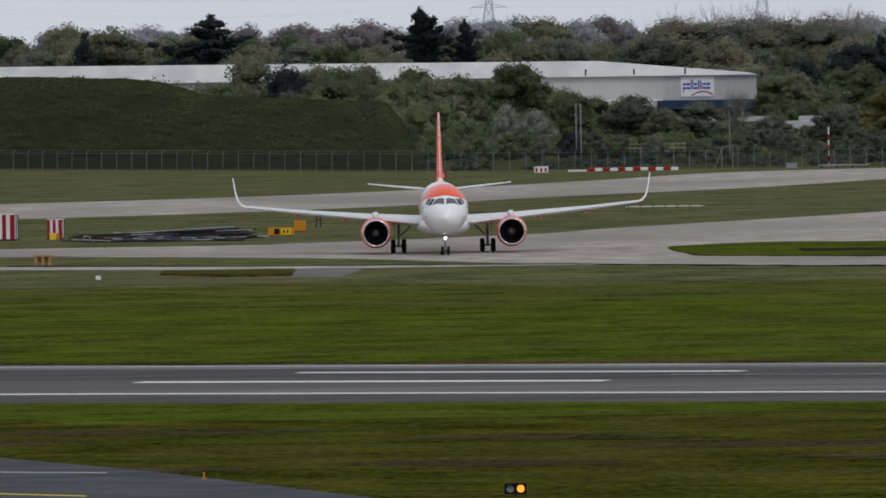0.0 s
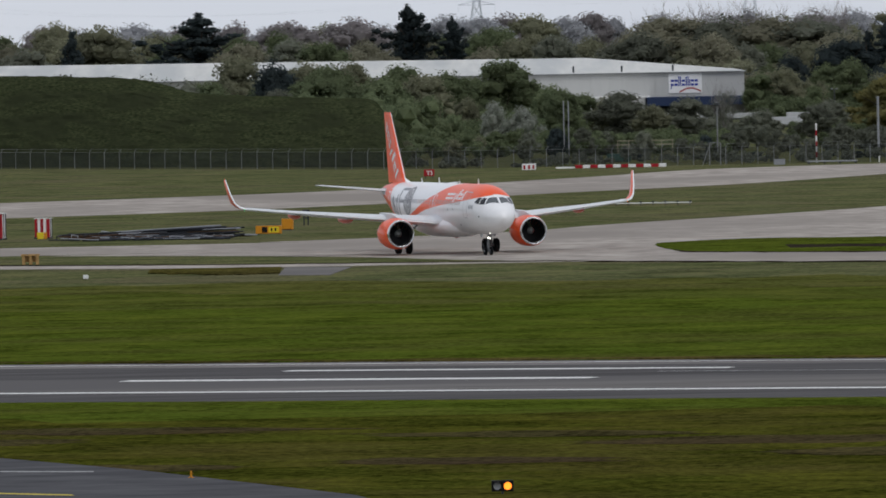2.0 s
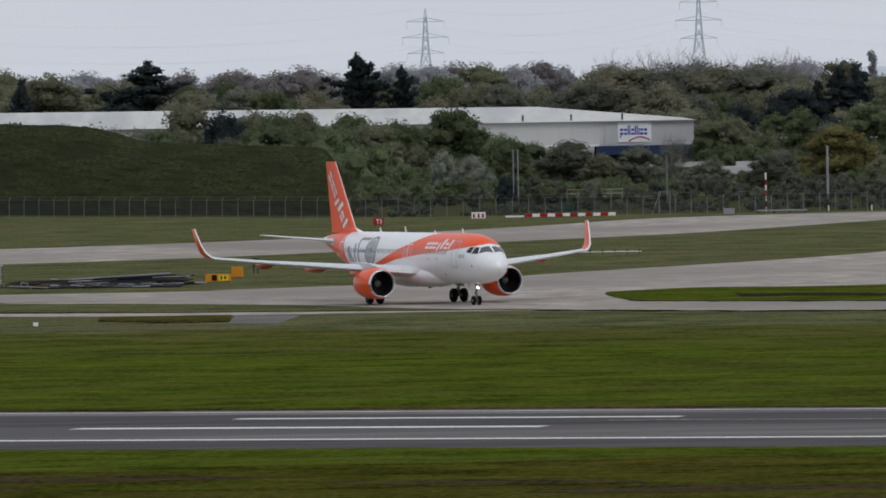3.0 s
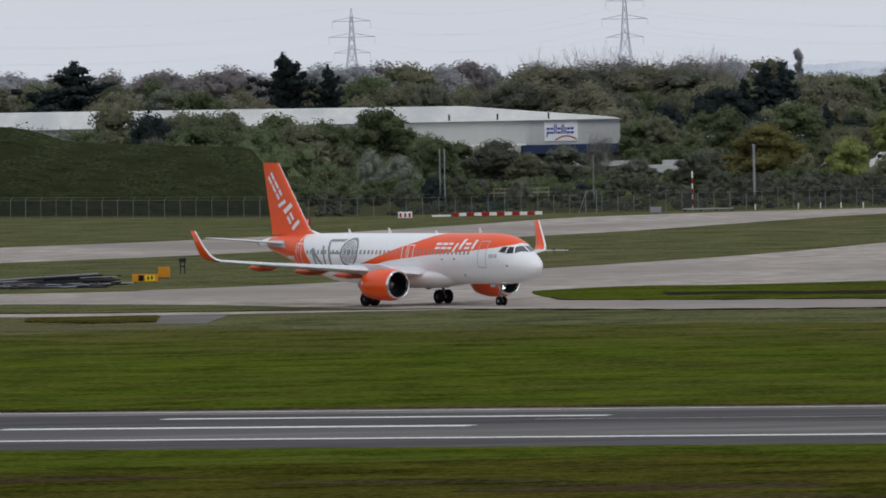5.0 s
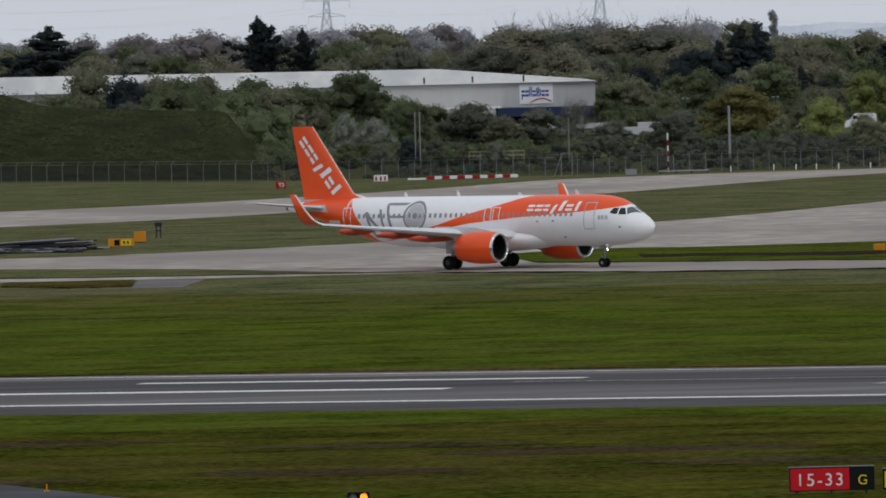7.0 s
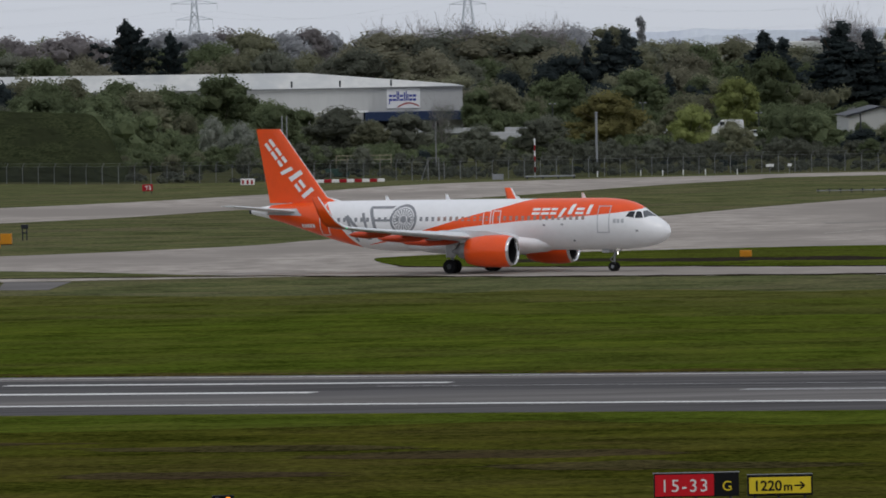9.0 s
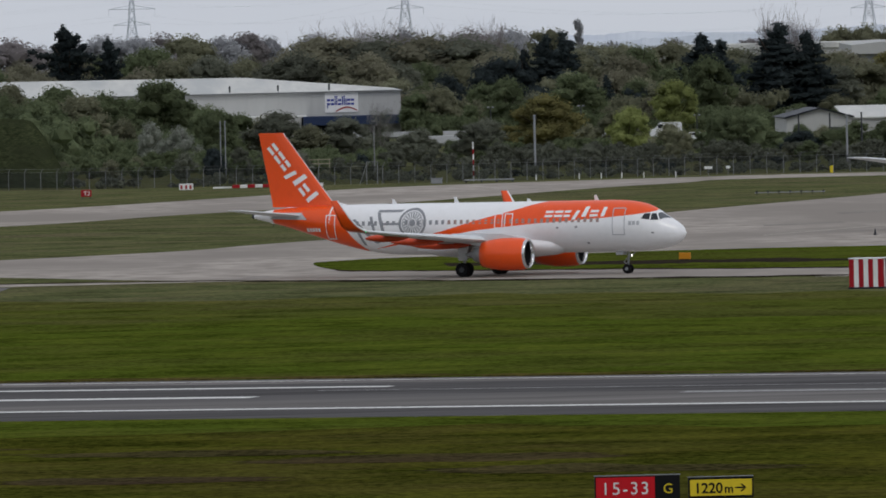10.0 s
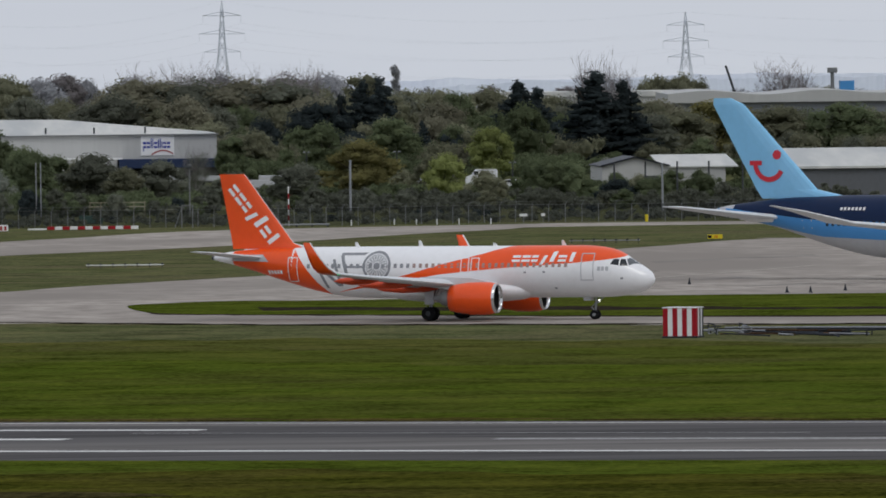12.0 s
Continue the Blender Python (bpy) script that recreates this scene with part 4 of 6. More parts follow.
class Body:
    """A fuselage: stations (distance from the nose, half width, top, bottom); x runs forward from the main gear."""

    def __init__(self, nose_x, stations):
        self.nose_x, self.st = nose_x, np.array(stations, float)

    def at(self, s):
        i = min(max(int(np.searchsorted(self.st[:, 0], s)) - 1, 0), len(self.st) - 2)
        p0, p1, p2, p3 = (self.st[min(max(i + k, 0), len(self.st) - 1)] for k in (-1, 0, 1, 2))
        t = min(1.0, max(0.0, (s - p1[0]) / (p2[0] - p1[0])))
        h = p2[0] - p1[0]
        out = []
        for c in (1, 2, 3):
            m1 = (p2[c] - p0[c]) / max(p2[0] - p0[0], 1e-6) if i > 0 else (p2[c] - p1[c]) / h
            m2 = (p3[c] - p1[c]) / max(p3[0] - p1[0], 1e-6)
            if p1[c] == p2[c]:
                m1 = m2 = 0
            out.append((2 * t ** 3 - 3 * t ** 2 + 1) * p1[c] + (t ** 3 - 2 * t ** 2 + t) * h * m1 + (-2 * t ** 3 + 3 * t ** 2) * p2[c] + (t ** 3 - t ** 2) * h * m2)
        return out

    def point(self, s, th, lift=0.0):
        """th: degrees from the crown, positive to the left side."""
        hw, top, bot = self.at(s)
        zc, hz = (top + bot) / 2, (top - bot) / 2
        a = radians(th)
        return Vector((self.nose_x - s, (hw + lift) * math.sin(a), zc + (hz + lift) * math.cos(a)))

    def angle(self, s, z):
        hw, top, bot = self.at(s)
        zc, hz = (top + bot) / 2, (top - bot) / 2
        return math.degrees(math.acos(max(-1.0, min(1.0, (z - zc) / hz))))

    def skin(self):
        ss = sorted(set(np.concatenate([np.linspace(0.0, 0.12, 4) ** 1.0 * 8, np.linspace(1, 7, 14), np.linspace(7, self.st[-1, 0] * 0.62, 14), np.linspace(self.st[-1, 0] * 0.62, self.st[-1, 0], 22)]).round(3).tolist()))
        return loft([[self.point(s, k * 360 / 48) for k in range(48)] for s in ss])

    def patch(self, side, pts, lift=0.012, n=6):
        """A thin painted shape on the skin with side-view corners (s, z), four of them."""
        bm = bmesh.new()
        (a, b, c, d) = [Vector(p) for p in pts]
        grid = []
        for i in range(n + 1):
            row = []
            for j in range(n + 1):
                p = a.lerp(b, i / n).lerp(d.lerp(c, i / n), j / n)
                row.append(bm.verts.new(self.point(p.x, side * self.angle(p.x, p.y), lift)))
            grid.append(row)
        for i in range(n):
            for j in range(n):
                bm.faces.new((grid[i][j], grid[i + 1][j], grid[i + 1][j + 1], grid[i][j + 1]))
        return bm

    def band(self, s0, s1, low, high, side, n=40, m=10, lift=0.01):
        """Paint between two side-view lines given by functions of s."""
        bm = bmesh.new()
        rows = []
        for i in range(n + 1):
            s = s0 + (s1 - s0) * i / n
            t0, t1 = self.angle(s, low(s)), self.angle(s, high(s))
            rows.append([bm.verts.new(self.point(s, side * (t1 + (t0 - t1) * j / m), lift)) for j in range(m + 1)])
        for a, b in zip(rows, rows[1:]):
            for j in range(m):
                bm.faces.new((a[j], a[j + 1], b[j + 1], b[j]))
        return bm

    def ring(self, side, s, z, r0, r1, a0=0, a1=360, lift=0.014, n=32):
        bm = bmesh.new()
        rows = []
        for i in range(n + 1):
            a = radians(a0 + (a1 - a0) * i / n)
            row = []
            for r in (r0, (r0 + r1) / 2, r1):
                q, w = s + r * math.cos(a), z + r * math.sin(a)
                row.append(bm.verts.new(self.point(q, side * self.angle(q, w), lift)))
            rows.append(row)
        for a, b in zip(rows, rows[1:]):
            for j in (0, 1):
                bm.faces.new((a[j], a[j + 1], b[j + 1], b[j]))
        return bm


def line(*pts):
    xs, zs = [p[0] for p in pts], [p[1] for p in pts]
    return lambda s: float(np.interp(s, xs, zs))


FOIL = [(0, 0), (0.015, 0.028), (0.06, 0.055), (0.16, 0.08), (0.32, 0.09), (0.55, 0.07), (0.78, 0.036), (1, 0.004), (0.78, -0.012), (0.55, -0.03), (0.32, -0.042), (0.16, -0.042), (0.06, -0.034), (0.015, -0.02)]


def wing(sections, thick=1.0, nose_x=0.0, upright=False):
    """A wing through sections (s of the leading edge, chord, y, z, cant): cant turns the thickness from up to inward."""
    rings = []
    for s, chord, y, z, cant in sections:
        c = radians(cant)
        sg = 1 if y >= 0 else -1
        ring = []
        for fx, fz in FOIL:
            x = nose_x - s - chord * fx
            d = chord * (fz * (0.73 if fz > 0 else 1.57) if upright else fz) * thick
            ring.append((x, y + d if upright else y - sg * d * math.sin(c), z if upright else z + d * math.cos(c)))
        rings.append(ring)
    return loft(rings)


def turned(profile, centre, n=32):
    """A body turned about a fore-and-aft axis: (x forward, radius)."""
    cx, cy, cz = centre
    return loft([[(cx + x, cy + r * math.cos(6.28319 * k / n), cz + r * math.sin(6.28319 * k / n)) for k in range(n)] for x, r in profile], cap=False)


def wheel(parent, x, y, r, w):
    """A tyre with its rim on an axle across; returns the tyre."""
    bm = bmesh.new()
    prof = [(-w / 2, r * 0.55), (-w / 2, r * 0.86), (-w * 0.36, r * 0.97), (0, r), (w * 0.36, r * 0.97), (w / 2, r * 0.86), (w / 2, r * 0.55)]
    ob = part("wheel", loft([[(q * math.cos(6.28319 * k / 24), p, q * math.sin(6.28319 * k / 24)) for k in range(24)] for p, q in prof]), TYRE, parent, "black rubber tyre", smooth=False)
    bm = bmesh.new()
    for s in (-1, 1):
        tube(bm, (0, s * w * 0.30, 0), (0, s * (w * 0.52), 0), r * 0.5, r * 0.34, 16)
    for k in range(6):
        a = 6.28319 * k / 6
        for s in (-1, 1):
            tube(bm, (r * 0.3 * math.cos(a), s * w * 0.5, r * 0.3 * math.sin(a)), (r * 0.3 * math.cos(a), s * w * 0.54, r * 0.3 * math.sin(a)), r * 0.06, n=6)
    part("rim", bm, GEAR if r < 0.5 else STEEL_DARK, ob)
    ob.location = (x, y, r)
    return ob


JET = Body(17.71, [(0, 0.02, 3.18, 3.12), (0.12, 0.36, 3.52, 2.84), (0.45, 0.72, 3.86, 2.52), (1.0, 1.08, 4.24, 2.22), (1.7, 1.38, 4.66, 2.02), (2.4, 1.60, 5.14, 1.90), (3.2, 1.78, 5.52, 1.81), (4.4, 1.92, 5.78, 1.76), (6.0, 1.975, 5.89, 1.75), (9, 1.975, 5.89, 1.75), (23.5, 1.975, 5.89, 1.75), (26, 1.95, 5.89, 1.88), (28.5, 1.78, 5.88, 2.36), (31, 1.46, 5.84, 3.06), (33.5, 1.05, 5.74, 3.84), (35.5, 0.68, 5.58, 4.42), (37.0, 0.34, 5.36, 4.76), (37.57, 0.14, 5.18, 4.90)])
WHEELS = []


# plain bars with the sizes and weight of a short word
MARKS = [pair(0.0, 0.125, 0, .64), pair(0.15, 0.28, 0, .64), pair(0.305, 0.405, 0, .64), bar(0.445, 0.50, -.26, .62, 0.05), bar(0.59, 0.66, .0, 1.0, 0.03), pair(0.72, 0.85, 0, .64), bar(0.90, 0.96, 0, .92, 0.01)]


def word_marks(ob, mat, place, name):
    """Each mark as one thin mesh; place maps (along, up) to a point on the skin."""
    for quads in MARKS:
        bm = bmesh.new()
        for q in quads:
            bm.faces.new([bm.verts.new(place(u, v)) for u, v in q])
        bmesh.ops.remove_doubles(bm, verts=bm.verts, dist=0.0005)
        part(name, bm, mat, ob)


def engine(ob, side, s0, y, z):
    nac = part("engine", turned([(17.71 - s0 - p, r) for p, r in ((0.22, 1.02), (0.55, 0.98), (1.4, 1.0))], (0, y, z)), FAN, ob, "dark fan duct", smooth=True)
    part("cowl", turned([(17.71 - s0 - p, r) for p, r in ((0.22, 1.17), (0.6, 1.27), (1.3, 1.31), (2.4, 1.29), (3.3, 1.17), (3.95, 1.02), (3.95, 0.97), (3.3, 0.9))], (0, y, z)), ORANGE, nac, "orange engine cowl", smooth=True)
    part("lip", turned([(17.71 - s0 - p, r) for p, r in ((0.3, 0.99), (0.1, 1.02), (0.0, 1.08), (0.06, 1.14), (0.23, 1.178))], (0, y, z)), LIP, nac, "polished metal inlet lip", smooth=True)
    for k in range(18):
        bm = bmesh.new()
        a = 6.28319 * k / 18
        c, s = math.cos(a), math.sin(a)
        x = 17.71 - s0 - 1.15
        q = [(x, 0.3, -0.05), (x + 0.12, 0.3, 0.08), (x + 0.22, 0.97, 0.18), (x, 0.97, -0.16)]
        vs = [bm.verts.new((px, y + r * c - t * s, z + r * s + t * c)) for px, r, t in q]
        bm.faces.new(vs)
        part("fan_blade", bm, FAN, nac)
    part("spinner", turned([(17.71 - s0 - p, r) for p, r in ((0.75, 0.02), (0.9, 0.16), (1.15, 0.31), (1.3, 0.32))], (0, y, z)), STEEL, nac, smooth=True)
    part("exhaust", turned([(17.71 - s0 - p, r) for p, r in ((3.5, 0.74), (4.3, 0.66), (4.75, 0.52), (4.75, 0.34), (5.5, 0.08))], (0, y, z)), GEAR, nac, "grey metal exhaust", smooth=True)
    bm = bmesh.new()
    rings = [[(17.71 - s0 - p, y + dx, zz) for dx in (-w, w) for zz in ((z0, z1) if dx < 0 else (z1, z0))] for p, w, z0, z1 in ((0.9, 0.05, z + 1.2, z + 1.33), (2.2, 0.22, z + 0.9, z + 1.62), (4.4, 0.22, z + 0.7, z + 1.7), (6.6, 0.06, z + 1.25, z + 1.7))]
    part("pylon_fairing", loft(rings), WING_GREY, nac)


def airliner():
    jet = hull("airliner", pose(0, 0, 0), "white and orange twin-engine airliner taxiing on its wheels", "aircraft")
    part("fuselage", JET.skin(), AIR_WHITE, jet, "white painted fuselage", smooth=True)
    low = line((2.3, 5.0), (2.75, 4.88), (4.0, 4.72), (6.3, 4.52), (12.6, 4.12), (17.4, 3.68), (21, 3.1), (26.2, 2.3))
    high = line((2.3, 5.9), (3.0, 5.9), (11.6, 5.9), (12.8, 5.62), (14.2, 5.22), (17.4, 4.45), (20.4, 3.62), (26.2, 2.32))
    rear_low = line((27.2, 1.6), (35.6, 1.6))
    rear_high = line((27.2, 2.2), (28.0, 3.0), (29.2, 4.5), (30.2, 5.75), (30.35, 6.2), (35.6, 6.2))
    for side in (-1, 1):
        part("orange_band", JET.band(2.3, 26.2, low, high, side, 170), ORANGE, jet, "orange band along the fuselage", smooth=True)
        part("orange_tail_band", JET.band(27.2, 35.6, rear_low, rear_high, side, 40, 14), ORANGE, jet, "orange tail paint", smooth=True)
        for k in range(42):
            s = 6.75 + 0.533 * k
            if s > 29.3:
                continue
            part("cabin_window", JET.patch(side, [(s, 4.19), (s + 0.25, 4.19), (s + 0.25, 4.53), (s, 4.53)], 0.016, 1), GREY_MOTIF if s > 20 else WINDOW_SHADE, jet)
        for c in ([(1.92, 4.27), (2.50, 4.27), (2.50, 4.80), (2.20, 4.77)], [(2.60, 4.30), (3.24, 4.40), (3.02, 4.79), (2.60, 4.81)]):
            part("cockpit_window", JET.patch(side, c, 0.016, 4), GLASS_DARK, jet, "dark cockpit window")
        th = side
        bm = bmesh.new()
        grid = []
        for i in range(4):
            lo_s, lo_a = 1.17 + (1.84 - 1.17) * i / 3, 4 + (JET.angle(1.84, 4.27) - 4) * i / 3
            hi_s, hi_a = 1.95 + (2.12 - 1.95) * i / 3, 3 + (JET.angle(2.12, 4.77) - 3) * i / 3
            grid.append([bm.verts.new(JET.point(lo_s + (hi_s - lo_s) * j / 3, th * (lo_a + (hi_a - lo_a) * j / 3), 0.016)) for j in range(4)])
        for i in range(3):
            for j in range(3):
                bm.faces.new((grid[i][j], grid[i + 1][j], grid[i + 1][j + 1], grid[i][j + 1]))
        part("windscreen", bm, GLASS_SKY_GREY, jet, "dark windscreen pane")
        for s0, s1, z0, z1, mat in ((4.55, 5.55, 3.2, 5.2, PALE_GREY), (14.17, 14.80, 3.88, 4.9, AIR_WHITE), (15.03, 15.66, 3.88, 4.9, AIR_WHITE), (29.7, 30.5, 3.2, 5.0, AIR_WHITE)):
            d = part("door_outline", JET.patch(side, [(s0, z0), (s0 + 0.07, z0), (s0 + 0.07, z1), (s0, z1)], 0.03, 8), mat, jet, "painted door outline")
            for c in ([(s1, z0), (s1 + 0.07, z0), (s1 + 0.07, z1), (s1, z1)], [(s0, z1), (s1 + 0.07, z1), (s1 + 0.07, z1 + 0.07), (s0, z1 + 0.07)], [(s0, z0 - 0.07), (s1 + 0.07, z0 - 0.07), (s1 + 0.07, z0), (s0, z0)]):
                part("outline_bar", JET.patch(side, c, 0.03, 8), mat, d)
        def on_skin(u, v, sd=side):
            q = 11.45 - 5.35 * u - 0.12 * v if sd < 0 else 6.1 + 5.35 * u + 0.12 * v
            z = 4.62 + 0.80 * v
            return JET.point(q, sd * JET.angle(q, z), 0.02)
        word_marks(jet, AIR_WHITE, on_skin, "white_mark")
        # the grey engine motif behind the wing
        ring = part("grey_ring", JET.ring(side, 22.85, 4.35, 1.0, 1.2), GREY_MOTIF, jet, "grey ring motif like an engine fan")
        part("inner_ring", JET.ring(side, 22.85, 4.35, 0.84, 0.90), GREY_MOTIF, ring)
        part("hub", JET.ring(side, 22.85, 4.35, 0.05, 0.28), GREY_MOTIF, ring)
        for k in range(20):
            part("blade_mark", JET.ring(side, 22.85, 4.35, 0.34, 0.80, 18 * k, 18 * k + 9, 0.014, 2), GREY_MOTIF, ring)
        for c in ([(24.0, 5.22), (26.0, 5.22), (25.9, 5.42), (23.7, 5.42)], [(25.0, 3.0), (25.28, 3.0), (26.0, 5.2), (25.72, 5.2)], [(23.95, 4.2), (25.4, 4.2), (25.46, 4.38), (23.95, 4.38)], [(23.5, 2.9), (25.2, 2.9), (25.26, 3.08), (23.5, 3.08)],
                  [(25.75, 2.8), (26.0, 2.8), (26.65, 4.9), (26.4, 4.9)], [(25.85, 2.75), (26.15, 2.75), (28.2, 4.6), (27.9, 4.75)], [(27.0, 2.6), (27.25, 2.6), (28.1, 4.5), (27.9, 4.7)]):
            part("motif_bar", JET.patch(side, c, 0.013, 6), GREY_MOTIF, jet, "grey bar of the tail motif")
        for s, z in ((3.35, 3.9), (3.7, 3.9), (4.0, 3.9)):
            part("small_mark", JET.patch(side, [(s, z), (s + 0.24, z), (s + 0.24, z + 0.32), (s, z + 0.32)], 0.014, 2), PALE_GREY, jet)
        for k in range(5):
            s = 31.1 + 0.28 * k
            part("registration_bar", JET.patch(side, [(s, 3.75), (s + 0.2, 3.75), (s + 0.2, 4.05), (s, 4.05)], 0.02, 2), AIR_WHITE, jet)
        for s, z in ((8.6, 3.75), (10.2, 3.72), (7.7, 2.45), (2.2, 3.2)):
            part("panel_mark", JET.patch(side, [(s, z), (s + 0.2, z), (s + 0.2, z + 0.14), (s, z + 0.14)], 0.012, 1), GREY_MOTIF, jet)

        # wing, sharklet, stabiliser
        sec = [(11.9, 7.2, 1.2, 2.55, 0), (12.9, 6.3, 2.3, 2.62, 0), (15.2, 4.2, 6.4, 3.0, 0), (18.4, 2.45, 12.6, 3.55, 0), (20.4, 1.65, 16.6, 3.98, 0)]
        part("wing", wing([(s, c, side * y, z, q) for s, c, y, z, q in sec], 1.1, 17.71), WING_GREY, jet, "pale grey swept wing")
        tip = [(20.4, 1.65, 16.6, 3.98, 0), (20.75, 1.5, 17.1, 4.12, 25), (21.2, 1.3, 17.45, 4.5, 60), (21.75, 1.0, 17.66, 5.2, 80), (22.6, 0.55, 17.88, 6.5, 82)]
        part("sharklet", wing([(s, c, side * y, z, q) for s, c, y, z, q in tip], 0.9, 17.71), ORANGE, jet, "orange upturned wing tip", smooth=True)
        part("sharklet_edge", wing([(20.34, 0.4, side * 16.6, 3.98, 0), (20.68, 0.36, side * 17.1, 4.12, 25), (21.11, 0.32, side * 17.45, 4.5, 60), (21.66, 0.25, side * 17.66, 5.2, 80), (22.5, 0.16, side * 17.88, 6.5, 82)], 3.6, 17.71), AIR_WHITE, jet, "pale leading edge of the wing tip", smooth=True)
        part("stabiliser", wing([(32.6, 3.2, side * 0.5, 5.02, 0), (35.9, 1.25, side * 6.22, 5.62, 0)], 0.65, 17.71), WING_GREY, jet, "pale grey tailplane")
        part("stabiliser_root", JET.patch(side, [(32.3, 4.72), (35.8, 4.82), (35.2, 5.3), (32.9, 5.3)], 0.02, 6), PALE_GREY, jet)
        for y, s, ln in ((4.2, 18.0, 4.0), (8.2, 18.6, 3.5), (12.4, 19.7, 2.9)):
            z = 2.55 + 0.1 * y
            prof = [(17.71 - s + ln * 0.3, 0.03), (17.71 - s, 0.26), (17.71 - s - ln * 0.45, 0.33), (17.71 - s - ln * 0.85, 0.2), (17.71 - s - ln, 0.02)]
            part("flap_fairing", turned(prof, (0, side * y, z - 0.42), 12), ORANGE_RED, jet, "orange-red flap track fairing", smooth=True)
        part("wing_flap", wing([(17.9, 1.5, side * 2.6, 2.50, 0), (18.6, 1.2, side * 6.4, 2.92, 0)], 0.7, 17.71), PALE_GREY, jet)
        part("slat", wing([(12.75, 0.9, side * 2.4, 2.60, 0), (15.1, 0.7, side * 6.4, 3.0, 0), (20.3, 0.4, side * 16.3, 3.97, 0)], 0.8, 17.71), WHITE, jet, "pale bare metal leading edge")
        engine(jet, side, 11.2, side * 5.75, 1.82)
        part("wing_root_fairing", loft([[(17.71 - s, side * (0.4 + w * math.cos(a)), 2.35 + h * math.sin(a)) for a in np.linspace(-1.9, 1.5, 12)] for s, w, h in ((9.8, 0.6, 0.35), (11.2, 1.45, 0.75), (13.5, 1.85, 0.95), (18, 1.9, 0.98), (21, 1.6, 0.75), (23.2, 0.7, 0.35))]), AIR_WHITE, jet, smooth=True)
        # main gear
        leg = tubes(((0.1, side * 3.8, 0.55), (0.1, side * 3.75, 2.7), 0.13), ((0.1, side * 3.3, 0.58), (0.1, side * 4.3, 0.58), 0.09), ((0.1, side * 3.8, 1.3), (0.1, side * 2.5, 2.5), 0.07), ((0.1, side * 3.8, 1.2), (0.8, side * 3.8, 2.5), 0.05), ((0.1, side * 3.8, 0.8), (-0.35, side * 3.8, 1.15), 0.05), n=10)
        part("main_gear_leg", leg, GEAR, jet, "grey landing gear leg")
        part("gear_door", boxes((-0.3, side * 4.12 - 0.03, 1.3, 0.5, side * 4.12 + 0.03, 2.8), bevel=0.02), PALE_GREY, jet)
        for d in (-0.46, 0.46):
            WHEELS.append((wheel(jet, 0.1, side * 3.8 + d, 0.58, 0.4), 0.58))
        WHEELS.append((wheel(jet, 12.64, side * 0.25, 0.38, 0.21), 0.38))
    part("nose_gear_leg", tubes(((12.64, 0, 0.38), (12.75, 0, 2.1), 0.085), ((12.64, -0.3, 0.38), (12.64, 0.3, 0.38), 0.06), ((12.7, 0, 1.2), (13.7, 0, 2.1), 0.05), ((12.66, 0.0, 0.6), (12.3, 0, 0.95), 0.04), ((12.3, 0, 0.95), (12.7, 0, 1.35), 0.04), n=10), GEAR, jet, "grey nose gear leg")
    for side in (-1, 1):
        part("nose_gear_door", boxes((11.8, side * 0.42 - 0.02, 1.5, 12.4, side * 0.42 + 0.02, 1.95), bevel=0.01), PALE_GREY, jet)
    part("landing_lamp", turned([(12.98, 0.13), (12.9, 0.15), (12.8, 0.08)], (0, 0, 1.46), 14), GEAR, jet)
    bm = bmesh.new()
    bmesh.ops.create_circle(bm, cap_ends=True, segments=16, radius=0.11, matrix=pose(12.99, 0, 1.46, 0, 90, 0))
    part("lamp_lens", bm, LAMP, jet, "bright landing light")
    for side, mat in ((-1, GREEN_LAMP), (1, AMBER_LAMP)):
        part("wing_tip_lamp", boxes((-3.0, side * 16.75 - 0.09, 3.95, -2.85, side * 16.75 + 0.09, 4.08), bevel=0.03), mat, jet)
    part("beacon", turned([(3.3, 0.02), (3.24, 0.12), (3.0, 0.15), (2.76, 0.12), (2.7, 0.02)], (0, 0, 1.42), 12), RED_LENS, jet, "unlit red anti-collision beacon", smooth=True)
    # fin with white marks
    fin = part("fin", wing([(29.3, 6.5, 0, 5.75, 0), (30.6, 5.25, 0, 6.2, 0), (34.75, 2.15, 0, 11.76, 0)], 0.75, 17.71, True), ORANGE, jet, "orange tail fin", smooth=False)
    part("fin_edge", wing([(28.9, 1.3, 0, 5.78, 0), (30.55, 0.16, 0, 6.2, 0), (34.71, 0.13, 0, 11.74, 0)], 3.2, 17.71, True), AIR_WHITE, fin, "pale leading edge strip")
    for side in (-1, 1):
        def on_fin(a, v, sd=side):
            # runs down beside the leading edge of the fin
            o, u = Vector((35.55, 11.0)), Vector((-3.75, -4.6))
            side_way = Vector((-u.y, u.x)).normalized()
            p = o + u * a + side_way * (1.25 * (0.62 - v) + 0.02)
            f = (p.y - 6.2) / 5.56
            ch, le = 5.25 - 3.1 * f, 30.6 + 4.15 * f
            xf = min(0.99, max(0.01, (p.x - le) / ch))
            half = float(np.interp(xf, [0, 0.015, 0.06, 0.16, 0.32, 0.55, 0.78, 1], [0, .026, .048, .064, .066, .051, .026, .003])) * ch * 0.75 + 0.03
            return (17.71 - p.x, sd * half, p.y)
        word_marks(fin, AIR_WHITE, on_fin, "fin_mark")
    for s, h in ((7.4, 0.42), (19.5, 0.45), (24.9, 0.35), (13.2, 0.22)):
        part("aerial", wing([(s, 0.42, 0, 5.85, 0), (s + 0.25, 0.2, 0, 5.89 + h, 0)], 1.0, 17.71, True), AIR_WHITE, jet)
